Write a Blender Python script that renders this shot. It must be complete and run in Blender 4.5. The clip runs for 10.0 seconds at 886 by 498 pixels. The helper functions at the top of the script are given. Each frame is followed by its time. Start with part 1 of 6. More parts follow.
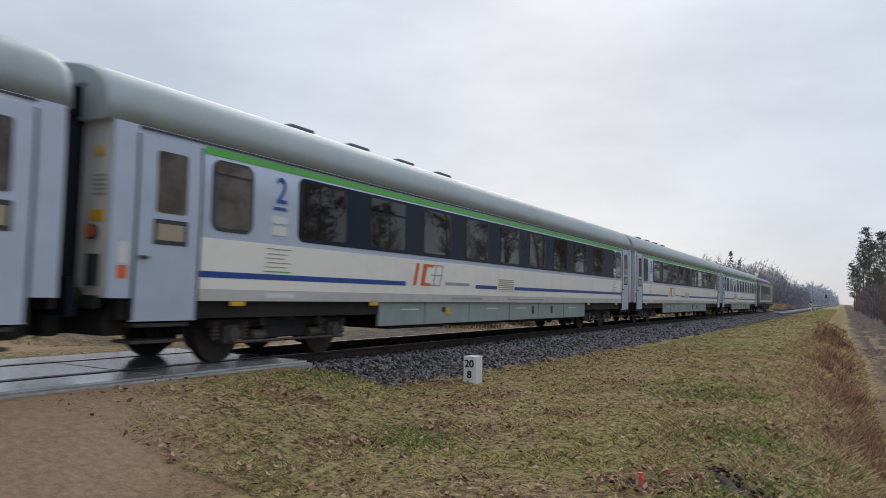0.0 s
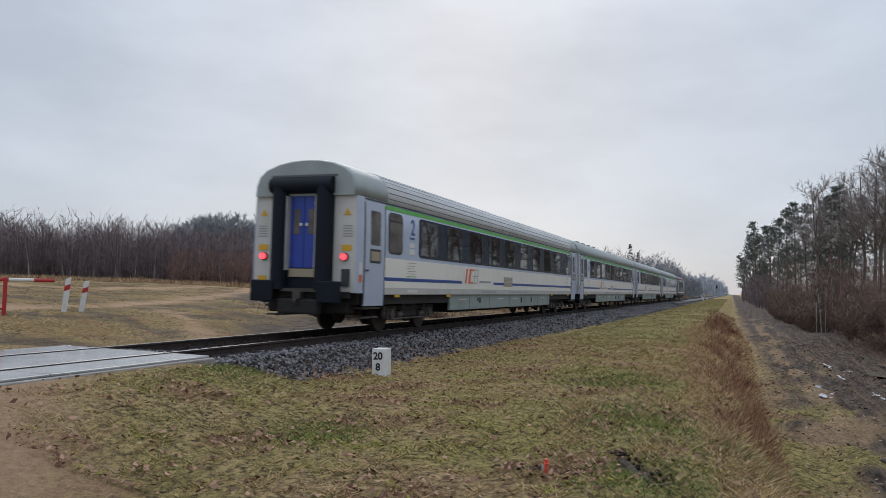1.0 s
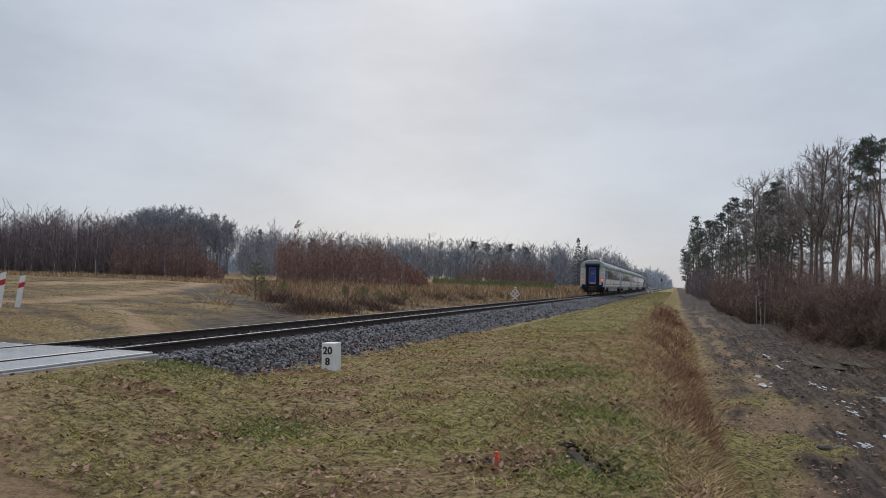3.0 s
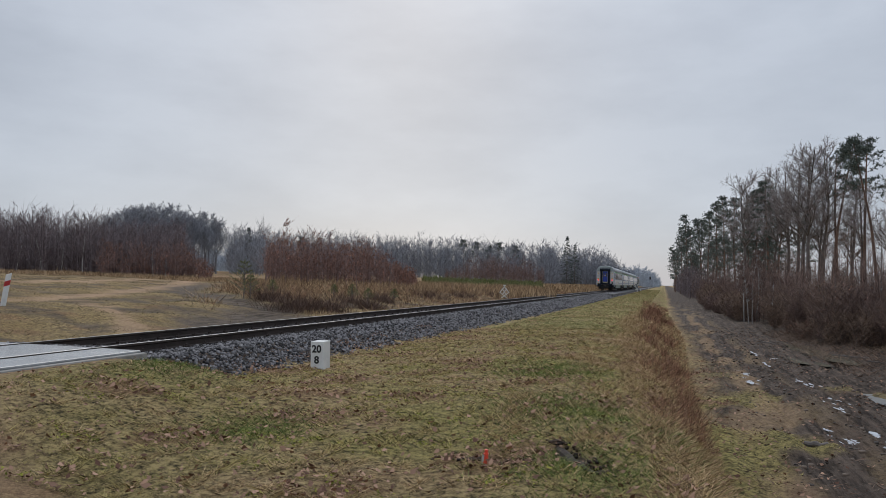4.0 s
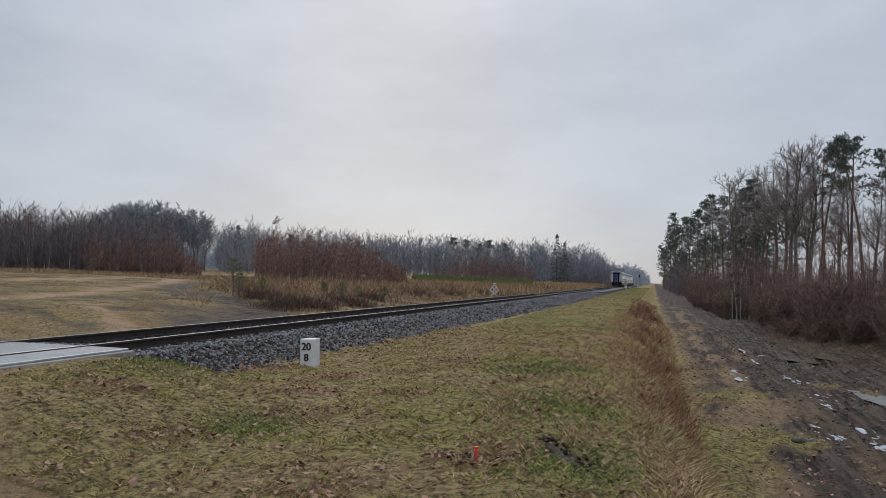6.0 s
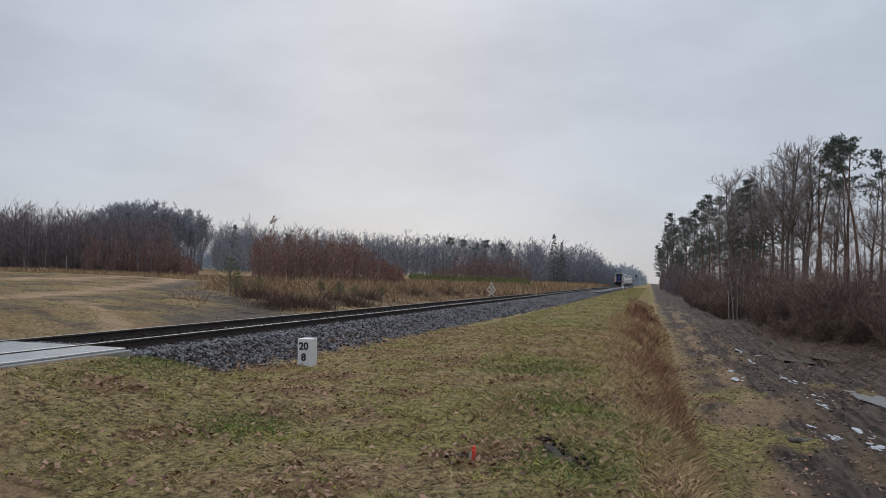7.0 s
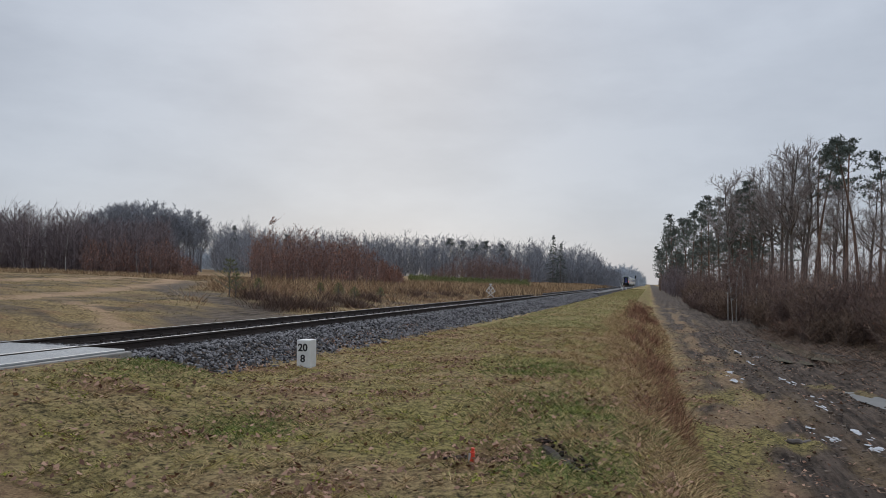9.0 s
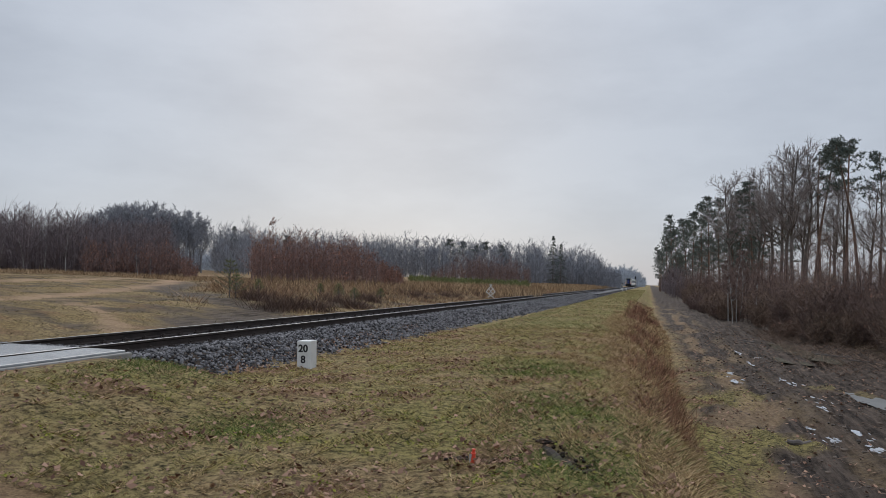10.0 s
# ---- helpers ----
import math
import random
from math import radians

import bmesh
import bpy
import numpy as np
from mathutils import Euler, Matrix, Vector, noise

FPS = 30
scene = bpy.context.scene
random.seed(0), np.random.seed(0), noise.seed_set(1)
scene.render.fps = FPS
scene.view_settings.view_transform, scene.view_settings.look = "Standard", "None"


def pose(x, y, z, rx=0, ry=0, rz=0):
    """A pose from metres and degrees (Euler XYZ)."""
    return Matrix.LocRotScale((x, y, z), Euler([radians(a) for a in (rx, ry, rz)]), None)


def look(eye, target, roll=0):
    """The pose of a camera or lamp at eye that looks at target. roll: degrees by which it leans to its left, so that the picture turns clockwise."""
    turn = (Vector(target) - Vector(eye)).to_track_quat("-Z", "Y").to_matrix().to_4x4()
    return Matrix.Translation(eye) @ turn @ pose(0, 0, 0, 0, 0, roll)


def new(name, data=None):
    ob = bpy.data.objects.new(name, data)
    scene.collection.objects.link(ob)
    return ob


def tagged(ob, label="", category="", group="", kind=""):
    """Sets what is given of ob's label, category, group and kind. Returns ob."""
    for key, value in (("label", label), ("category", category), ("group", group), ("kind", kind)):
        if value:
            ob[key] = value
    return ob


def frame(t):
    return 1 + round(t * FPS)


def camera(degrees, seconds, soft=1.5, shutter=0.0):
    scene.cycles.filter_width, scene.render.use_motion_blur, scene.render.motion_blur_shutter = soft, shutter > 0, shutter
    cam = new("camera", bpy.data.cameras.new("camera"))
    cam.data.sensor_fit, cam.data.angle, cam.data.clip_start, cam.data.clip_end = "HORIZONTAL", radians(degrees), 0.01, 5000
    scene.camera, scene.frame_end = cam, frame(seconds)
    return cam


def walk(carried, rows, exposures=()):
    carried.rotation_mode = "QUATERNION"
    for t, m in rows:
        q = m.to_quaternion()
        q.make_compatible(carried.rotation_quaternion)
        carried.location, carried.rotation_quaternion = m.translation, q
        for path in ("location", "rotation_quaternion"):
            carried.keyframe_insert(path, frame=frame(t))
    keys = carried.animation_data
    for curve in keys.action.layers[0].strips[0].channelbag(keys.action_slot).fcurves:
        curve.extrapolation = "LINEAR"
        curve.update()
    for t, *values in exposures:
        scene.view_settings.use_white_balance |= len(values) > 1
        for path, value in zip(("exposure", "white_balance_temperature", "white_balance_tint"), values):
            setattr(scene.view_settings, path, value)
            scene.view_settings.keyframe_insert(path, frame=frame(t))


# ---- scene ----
cam = camera(61.8, 10.0, soft=0.7, shutter=0.1)
EYE = 1.6
# t, eye offset x y z, yaw, pitch, roll
PATH = [
    (0.0, 0.047, -0.088, 0.020, 28.47, 3.26, -1.85),
    (0.5, 0.028, -0.065, 0.008, 23.48, 3.09, -1.54),
    (1.0, 0.023, -0.037, 0.003, 21.39, 2.91, -1.49),
    (1.5, 0.016, -0.027, 0.001, 19.97, 2.80, -1.43),
    (2.0, 0.014, -0.017, 0.001, 18.90, 2.68, -1.39),
    (2.5, 0.004, -0.003, -0.001, 18.19, 2.62, -1.37),
    (3.0, 0.006, 0.002, 0.002, 17.54, 2.52, -1.34),
    (4.5, 0.001, 0.012, -0.002, 16.46, 2.36, -1.33),
    (5.0, -0.000, 0.011, -0.000, 16.24, 2.30, -1.34),
    (5.5, 0.004, 0.017, -0.004, 16.08, 2.27, -1.30),
    (7.0, -0.005, 0.007, -0.010, 15.71, 2.25, -1.37),
    (7.5, -0.003, 0.008, -0.004, 15.66, 2.25, -1.38),
    (8.0, -0.002, 0.007, -0.003, 15.66, 2.26, -1.41),
    (8.5, 0.003, 0.003, 0.002, 15.65, 2.25, -1.38),
    (9.0, 0.000, 0.000, 0.000, 15.66, 2.32, -1.40),
    (9.5, 0.000, 0.003, -0.001, 15.66, 2.39, -1.40),
    (10.0, -0.006, -0.004, 0.002, 15.66, 2.38, -1.39),
]
walk(cam, [(t, pose(x, y, EYE + z, 0, 0, yaw) @ pose(0, 0, 0, pitch) @ pose(0, 0, 0, 0, roll) @ pose(0, 0, 0, 90))
           for t, x, y, z, yaw, pitch, roll in PATH],
     exposures=[(0.0, 0.30), (1.0, 0.18), (2.5, 0.08), (4.5, 0.0), (10.0, 0.0)])

# ---------------------------------------------------------------- sky and sun
world = bpy.data.worlds.new("overcast_sky")
scene.world = world
world.use_nodes = True
wt = world.node_tree
wt.nodes.clear()


def node(tree, kind, **values):
    n = tree.nodes.new(kind)
    for key, value in values.items():
        n.inputs[key.replace("_", " ")].default_value = value
    return n


w_out = wt.nodes.new("ShaderNodeOutputWorld")
w_bg = node(wt, "ShaderNodeBackground", Strength=1.0)
sky = wt.nodes.new("ShaderNodeTexSky")
sky.sky_type, sky.sun_disc, sky.sun_elevation, sky.sun_rotation = "NISHITA", False, radians(22), radians(-20)
w_co = wt.nodes.new("ShaderNodeTexCoord")
w_map = node(wt, "ShaderNodeMapping", Scale=(1.0, 1.0, 2.6), Location=(0.6, 5.2, 1.1))
w_cloud = node(wt, "ShaderNodeTexNoise", Scale=3.3, Detail=6.0, Roughness=0.55)
w_ramp = wt.nodes.new("ShaderNodeValToRGB")
w_ramp.color_ramp.elements[0].position, w_ramp.color_ramp.elements[0].color = 0.34, (0.43, 0.475, 0.555, 1)
w_ramp.color_ramp.elements[1].position, w_ramp.color_ramp.elements[1].color = 0.64, (0.525, 0.575, 0.66, 1)
w_skys = wt.nodes.new("ShaderNodeVectorMath")
w_skys.operation = "SCALE"
w_skys.inputs["Scale"].default_value = 0.08
w_mix = wt.nodes.new("ShaderNodeMix")
w_mix.data_type = "RGBA"
w_mix.inputs[0].default_value = 0.9
wt.links.new(w_co.outputs["Generated"], w_map.inputs["Vector"])
wt.links.new(w_map.outputs[0], w_cloud.inputs["Vector"])
wt.links.new(w_cloud.outputs["Fac"], w_ramp.inputs[0])
wt.links.new(sky.outputs[0], w_skys.inputs[0])
wt.links.new(w_skys.outputs[0], w_mix.inputs[6])
wt.links.new(w_ramp.outputs[0], w_mix.inputs[7])
# an overcast sky is brightest overhead
w_sep = wt.nodes.new("ShaderNodeSeparateXYZ")
w_up = wt.nodes.new("ShaderNodeMapRange")
w_up.interpolation_type = "SMOOTHSTEP"
for key, value in (("From Min", 0.22), ("From Max", 1.0), ("To Min", 1.0), ("To Max", 2.0)):
    w_up.inputs[key].default_value = value
wt.links.new(w_co.outputs["Generated"], w_sep.inputs[0])
wt.links.new(w_sep.outputs["Z"], w_up.inputs["Value"])
wt.links.new(w_up.outputs[0], w_bg.inputs["Strength"])
wt.links.new(w_mix.outputs[2], w_bg.inputs["Color"])
wt.links.new(w_bg.outputs[0], w_out.inputs[0])

sun = new("sun", bpy.data.lights.new("sun", "SUN"))
sun.data.energy, sun.data.angle, sun.data.color = 0.75, radians(40), (1.0, 0.96, 0.9)
sun.matrix_world = look((0, 0, 60), (25, -45, 30))


# ---------------------------------------------------------------- materials
def material(name, colour, rough=0.7, metal=0.0, grain=0.0, size=8.0, second=None, bump=0.0, spec=0.5, wide=0.8, coords="Object"):
    """A surface with grain at two scales between two colours, and fine relief."""
    m = bpy.data.materials.new(name)
    m.use_nodes = True
    t = m.node_tree
    b = t.nodes["Principled BSDF"]
    b.inputs["Roughness"].default_value, b.inputs["Metallic"].default_value = rough, metal
    b.inputs["Specular IOR Level"].default_value = spec
    b.inputs["Base Color"].default_value = (*colour, 1)
    if grain or second:
        second = second or tuple(max(0, c * (1 - grain)) for c in colour)
        co = t.nodes.new("ShaderNodeTexCoord")
        fine = node(t, "ShaderNodeTexNoise", Scale=size, Detail=5.0, Roughness=0.65)
        broad = node(t, "ShaderNodeTexNoise", Scale=size * 0.13, Detail=3.0)
        add = t.nodes.new("ShaderNodeMath")
        add.operation = "MULTIPLY_ADD"
        add.inputs[1].default_value = wide
        ramp = t.nodes.new("ShaderNodeValToRGB")
        mid = 0.5 + 0.5 * wide
        ramp.color_ramp.elements[0].position, ramp.color_ramp.elements[0].color = mid * 0.72, (*second, 1)
        ramp.color_ramp.elements[1].position, ramp.color_ramp.elements[1].color = min(1, mid * 1.25), (*colour, 1)
        for n in (fine, broad):
            t.links.new(co.outputs[coords], n.inputs["Vector"])
        t.links.new(broad.outputs["Fac"], add.inputs[0])
        t.links.new(fine.outputs["Fac"], add.inputs[2])
        t.links.new(add.outputs[0], ramp.inputs[0])
        t.links.new(ramp.outputs[0], b.inputs["Base Color"])
        if bump:
            bu = node(t, "ShaderNodeBump", Strength=bump, Distance=0.02)
            t.links.new(fine.outputs["Fac"], bu.inputs["Height"])
            t.links.new(bu.outputs[0], b.inputs["Normal"])
    return m


def island_material(name, dark, light, rough=0.85, spec=0.2):
    """For heaps of small pieces: each piece takes its own tone between two colours."""
    m = bpy.data.materials.new(name)
    m.use_nodes = True
    t = m.node_tree
    b = t.nodes["Principled BSDF"]
    b.inputs["Roughness"].default_value, b.inputs["Specular IOR Level"].default_value = rough, spec
    geo = t.nodes.new("ShaderNodeNewGeometry")
    ramp = t.nodes.new("ShaderNodeValToRGB")
    ramp.color_ramp.elements[0].color, ramp.color_ramp.elements[1].color = (*dark, 1), (*light, 1)
    ramp.color_ramp.elements[0].position, ramp.color_ramp.elements[1].position = 0.18, 0.85
    t.links.new(geo.outputs["Random Per Island"], ramp.inputs[0])
    t.links.new(ramp.outputs[0], b.inputs["Base Color"])
    return m


def glow(name, colour, strength):
    m = bpy.data.materials.new(name)
    m.use_nodes = True
    b = m.node_tree.nodes["Principled BSDF"]
    b.inputs["Base Color"].default_value = (*colour, 1)
    b.inputs["Emission Color"].default_value, b.inputs["Emission Strength"].default_value = (*colour, 1), strength
    return m


# ---------------------------------------------------------------- building helpers
def part(name, mesh, mat, parent=None, label="", at=None):
    """Links a bmesh or a mesh as one object under a thing or a part."""
    if isinstance(mesh, bmesh.types.BMesh):
        data = bpy.data.meshes.new(name)
        mesh.normal_update()
        mesh.to_mesh(data)
        mesh.free()
        mesh = data
    if mat is not None and not mesh.materials:
        mesh.materials.append(mat)
    ob = new(name, mesh)
    if parent is not None:
        ob.parent = parent
    if at is not None:
        ob.matrix_basis = at
    if label:
        ob["label"] = label
    return ob


def arrays(name, verts, faces, mat=None, smooth=False):
    """A mesh from numpy arrays of places and of triangles or quads."""
    me = bpy.data.meshes.new(name)
    verts, faces = np.asarray(verts, dtype=np.float32), np.asarray(faces, dtype=np.int32)
    n = faces.shape[1]
    me.vertices.add(len(verts))
    me.vertices.foreach_set("co", verts.ravel())
    me.loops.add(faces.size)
    me.loops.foreach_set("vertex_index", faces.ravel())
    me.polygons.add(len(faces))
    me.polygons.foreach_set("loop_start", np.arange(0, faces.size, n, dtype=np.int32))
    if smooth:
        me.polygons.foreach_set("use_smooth", np.ones(len(faces), dtype=bool))
    me.update(calc_edges=True)
    if mat:
        me.materials.append(mat)
    return me


def box(bm, x0, x1, y0, y1, z0, z1, bevel=0.0):
    r = bmesh.ops.create_cube(bm, size=1)
    bmesh.ops.scale(bm, vec=(x1 - x0, y1 - y0, z1 - z0), verts=r["verts"])
    bmesh.ops.translate(bm, vec=((x0 + x1) / 2, (y0 + y1) / 2, (z0 + z1) / 2), verts=r["verts"])
    if bevel:
        edges = list({e for v in r["verts"] for e in v.link_edges})
        bmesh.ops.bevel(bm, geom=edges, offset=bevel, segments=2, affect="EDGES", profile=0.5)
    return bm


def boxed(*size, bevel=0.0):
    return box(bmesh.new(), *size, bevel=bevel)


def drum(bm, centre, axis, radius, length, sides=16, radius2=None):
    """A cylinder or cone about x, y or z."""
    r = bmesh.ops.create_cone(bm, cap_ends=True, segments=sides, radius1=radius, radius2=radius if radius2 is None else radius2, depth=length)
    turn = {"x": Euler((0, math.pi / 2, 0)), "y": Euler((-math.pi / 2, 0, 0)), "z": Euler((0, 0, 0))}[axis]
    bmesh.ops.rotate(bm, cent=(0, 0, 0), matrix=turn.to_matrix(), verts=r["verts"])
    bmesh.ops.translate(bm, vec=centre, verts=r["verts"])
    return bm


def drummed(*a, **k):
    return drum(bmesh.new(), *a, **k)


def rounded(y0, y1, z0, z1, radius, steps=5):
    """The corners of a rounded rectangle, as (y, z) pairs."""
    pts = []
    for cy, cz, a0 in ((y1 - radius, z1 - radius, 0), (y0 + radius, z1 - radius, 90), (y0 + radius, z0 + radius, 180), (y1 - radius, z0 + radius, 270)):
        for k in range(steps + 1):
            a = radians(a0 + 90 * k / steps)
            pts.append((cy + radius * math.cos(a), cz + radius * math.sin(a)))
    return pts


def plate(points, surface, thick):
    """A plate whose outline lies in y and z, on a surface x(z), and stands proud of it by thick."""
    bm = bmesh.new()
    s = 1 if thick > 0 else -1
    front = [bm.verts.new((surface(z) + thick, y, z)) for y, z in points]
    back = [bm.verts.new((surface(z) - 0.01 * s, y, z)) for y, z in points]
    bm.faces.new(front if s > 0 else front[::-1])
    n = len(points)
    for i in range(n):
        j = (i + 1) % n
        f = (front[i], back[i], back[j], front[j])
        bm.faces.new(f if s > 0 else f[::-1])
    return bm


def lettering(name, text, size, depth, mat, parent, at, label="", bold=0.0):
    cu = bpy.data.curves.new(name, "FONT")
    cu.body, cu.size, cu.extrude, cu.align_x, cu.align_y = text, size, depth, "CENTER", "CENTER"
    cu.offset = bold
    tmp = bpy.data.objects.new(name, cu)
    scene.collection.objects.link(tmp)
    me = bpy.data.meshes.new_from_object(tmp.evaluated_get(bpy.context.evaluated_depsgraph_get()))
    bpy.data.objects.remove(tmp)
    bpy.data.curves.remove(cu)
    me.materials.clear()
    return part(name, me, mat, parent, label, at)


# ---------------------------------------------------------------- ground
RAIL, TRACK = 0.40, -9.4     # height of the rail heads, centre line of the track
CROSS = 9.8                  # where the crossing's slabs end


def smooth(a, b, v):
    s = np.clip((v - a) / (b - a), 0, 1)
    return s * s * (3 - 2 * s)


def wave(x, y, seed, size):
    """A smooth wavy field of about -1 to 1."""
    r = np.random.RandomState(seed)
    out = np.zeros(np.broadcast(x, y).shape)
    for k in range(9):
        a, p, q = r.uniform(0, 2 * math.pi), r.uniform(0, 2 * math.pi), r.uniform(0.6, 1.8)
        out = out + np.sin((x * math.cos(a) + y * math.sin(a)) * 2 * math.pi * q / size + p)
    return out / 4.0


# hollows that hold water: place, half widths, turn
POOLS = [(1.97, 20.3, 0.09, 1.0, 3), (2.03, 19.2, 0.09, 0.4, 3), (2.31, 22.6, 0.05, 0.6, 3), (2.75, 14.0, 0.10, 0.5, 6), (2.95, 13.3, 0.04, 0.2, 8), (3.43, 26.5, 0.10, 0.5, 0),
         (3.01, 28.5, 0.07, 0.8, 0), (3.33, 20.9, 0.06, 0.5, 2), (3.42, 19.7, 0.07, 0.5, 2), (3.68, 20.0, 0.06, 0.4, 0), (3.57, 17.4, 0.09, 0.6, 4), (3.34, 13.8, 0.07, 0.4, 6),
         (3.33, 13.0, 0.09, 0.45, 5), (3.25, 12.3, 0.10, 0.3, 8), (4.78, 18.4, 0.30, 1.3, 2), (4.3, 26.0, 0.32, 1.1, 4), (5.3, 31.0, 0.5, 2.6, 6), (5.7, 27.4, 0.45, 1.1, 0),
         (3.15, 15.9, 0.05, 0.5, 4), (2.9, 24.3, 0.05, 0.7, 0), (0.62, 14.0, 0.06, 0.14, 0)]


# small dug hollows: place, half widths
PITS = [(-1.80, 6.80, 0.17, 0.10), (-1.55, 6.68, 0.15, 0.10), (-1.30, 6.48, 0.13, 0.09), (-0.92, 7.3, 0.11, 0.16), (-0.77, 7.0, 0.11, 0.16), (-0.62, 6.68, 0.11, 0.15)]


# wheel tracks across the field, as bends of their middle lines
LANE_A = [(-27, 2), (-24.6, 13), (-23.2, 22.1), (-25.3, 28.1), (-28.3, 34.2), (-32.2, 42.7), (-44.5, 63.4), (-60, 92), (-120, 185)]
LANE_B = [(-60, 18), (-38, 36.1), (-38.2, 40.8), (-42.7, 51.7), (-50, 70)]
LANE_C = [(-13.3, 16.5), (-15.4, 18.5), (-18.5, 21.1), (-24.0, 25.0)]
LANE_DARK = [(-13.6, 20), (-14.2, 24), (-15.6, 27), (-19, 30), (-28, 38), (-37, 54)]


def off_line(x, y, line):
    """Distance from a bent line."""
    best = np.full(np.shape(x), 1e9)
    for (ax, ay), (bx, by) in zip(line, line[1:]):
        dx, dy = bx - ax, by - ay
        f = np.clip(((x - ax) * dx + (y - ay) * dy) / (dx * dx + dy * dy), 0, 1)
        best = np.minimum(best, np.hypot(x - ax - f * dx, y - ay - f * dy))
    return best


def crest(y):
    """Where the verge's edge breaks down towards the lane."""
    return np.maximum(0.3 - 0.766 * np.log(np.maximum(y, 2.5) / 6.1), -1.5)


def foot(y):
    """Where the bank meets the lane."""
    return crest(y) + np.clip(0.75 + 0.042 * (y - 8.0), 0.7, 1.8)


def bed_edge(y):
    """Half width of the ballast on the verge's side."""
    return np.interp(y, [9.7, 10.6, 11.5, 16, 23, 36, 60], [1.95, 2.15, 2.45, 2.55, 2.7, 3.1, 3.3])


def ground_height(x, y):
    x, y = np.asarray(x, dtype=float), np.asarray(y, dtype=float)
    verge = -0.12 + 0.12 * smooth(-6.5, -2.0, x)
    bank = smooth(0.0, 1.0, (x - crest(y)) / (foot(y) - crest(y)))
    right = verge * (1 - bank) - 0.70 * bank
    right = right + 0.05 * wave(x, y, 3, 3.0) * smooth(-7, -4, x) + 0.018 * wave(x, y, 4, 0.8)
    ruts = 0.075 * wave(x * 3.0, y * 0.16, 5, 2.6) + 0.030 * wave(x, y, 6, 0.7)
    right = right + ruts * smooth(-0.1, 0.6, x - foot(y)) * (1 - smooth(8, 11, x))
    pond = np.exp(-((x - 5.4) / 0.9) ** 2 - ((y - 22) / 6.0) ** 2) + np.exp(-((x - 5.2) / 0.9) ** 2 - ((y - 31) / 4.5) ** 2)
    right = right - 0.12 * pond
    for px, py, rx, ry, _ in POOLS:
        right = right - 0.075 * np.exp(-(((x - px) / (max(rx, 0.15) * 1.25)) ** 2 + ((y - py) / (ry * 1.1)) ** 2))
    right = right + 0.35 * smooth(6.5, 14, x) + 1.0 * smooth(20, 120, x)
    left = 0.02 + 0.46 * smooth(12.8, 19, -x) + 0.85 * smooth(18, 60, -x) + 0.35 * smooth(60, 120, -x) + 0.8 * smooth(75, 140, y) * smooth(40, 62, -x)
    left = left + (0.09 * wave(x, y, 7, 7.0) + 0.05 * wave(x, y, 9, 3.1) + 0.04 * wave(x, y, 8, 1.6)) * smooth(13.5, 16, -x)
    left = left - 0.10 * np.exp(-(off_line(x, y, LANE_A) / 1.5) ** 2) - 0.08 * np.exp(-(off_line(x, y, LANE_DARK) / 1.2) ** 2)
    for px, py, rx, ry in PITS:
        right = right - 0.14 * np.exp(-(((x - px) / rx) ** 2 + ((y - py) / ry) ** 2))
    z = np.where(x < TRACK, left, right)
    d = np.abs(x - TRACK)
    bed = np.where(x > TRACK, np.clip((bed_edge(y) - d) / (bed_edge(y) - 1.55), 0, 1) * 0.36 - 0.14, np.clip((3.3 - d) / 1.3, 0, 1) * 0.2)
    z = np.where(d < np.where(x > TRACK, bed_edge(y), 3.5), np.maximum(bed, np.where(x > TRACK, -0.14, 0.0)), z)
    # the dirt road climbs to the crossing
    ramp = (1 - smooth(CROSS - 0.9, CROSS + 0.6, y)) * smooth(-4.0, -7.0, x) * (x > TRACK)
    z = z * (1 - ramp) + 0.36 * ramp
    ramp = (1 - smooth(CROSS - 0.5, CROSS + 2.0, y)) * smooth(18.0, 11.5, -x) * (x <= TRACK)
    z = z * (1 - ramp) + 0.37 * ramp
    return z - 0.13 * ((d < 1.66) & (y < CROSS + 0.2))


def axis_steps(*stretches):
    """Grid lines: (from, to, step) stretches laid end to end."""
    out = [np.arange(a, b, s) for a, b, s in stretches]
    return np.concatenate(out + [[stretches[-1][1]]])


GX = axis_steps((-1600, -300, 130), (-300, -60, 12), (-60, -20, 1.0), (-20, -13, 0.4), (-13, -6, 0.2), (-6, 8, 0.11), (8, 16, 0.5), (16, 60, 3), (60, 300, 20), (300, 1600, 130))
GY = axis_steps((-600, -60, 60), (-60, -6, 3), (-6, 3, 0.5), (3, 24, 0.12), (24, 48, 0.3), (48, 110, 1.0), (110, 300, 6), (300, 3000, 150))


def SANDLINE(x, y):
    """How far inside the sandy turning place by the crossing, in metres."""
    return (7.3 - 0.85 * (x + 8.0) - y) * 0.75


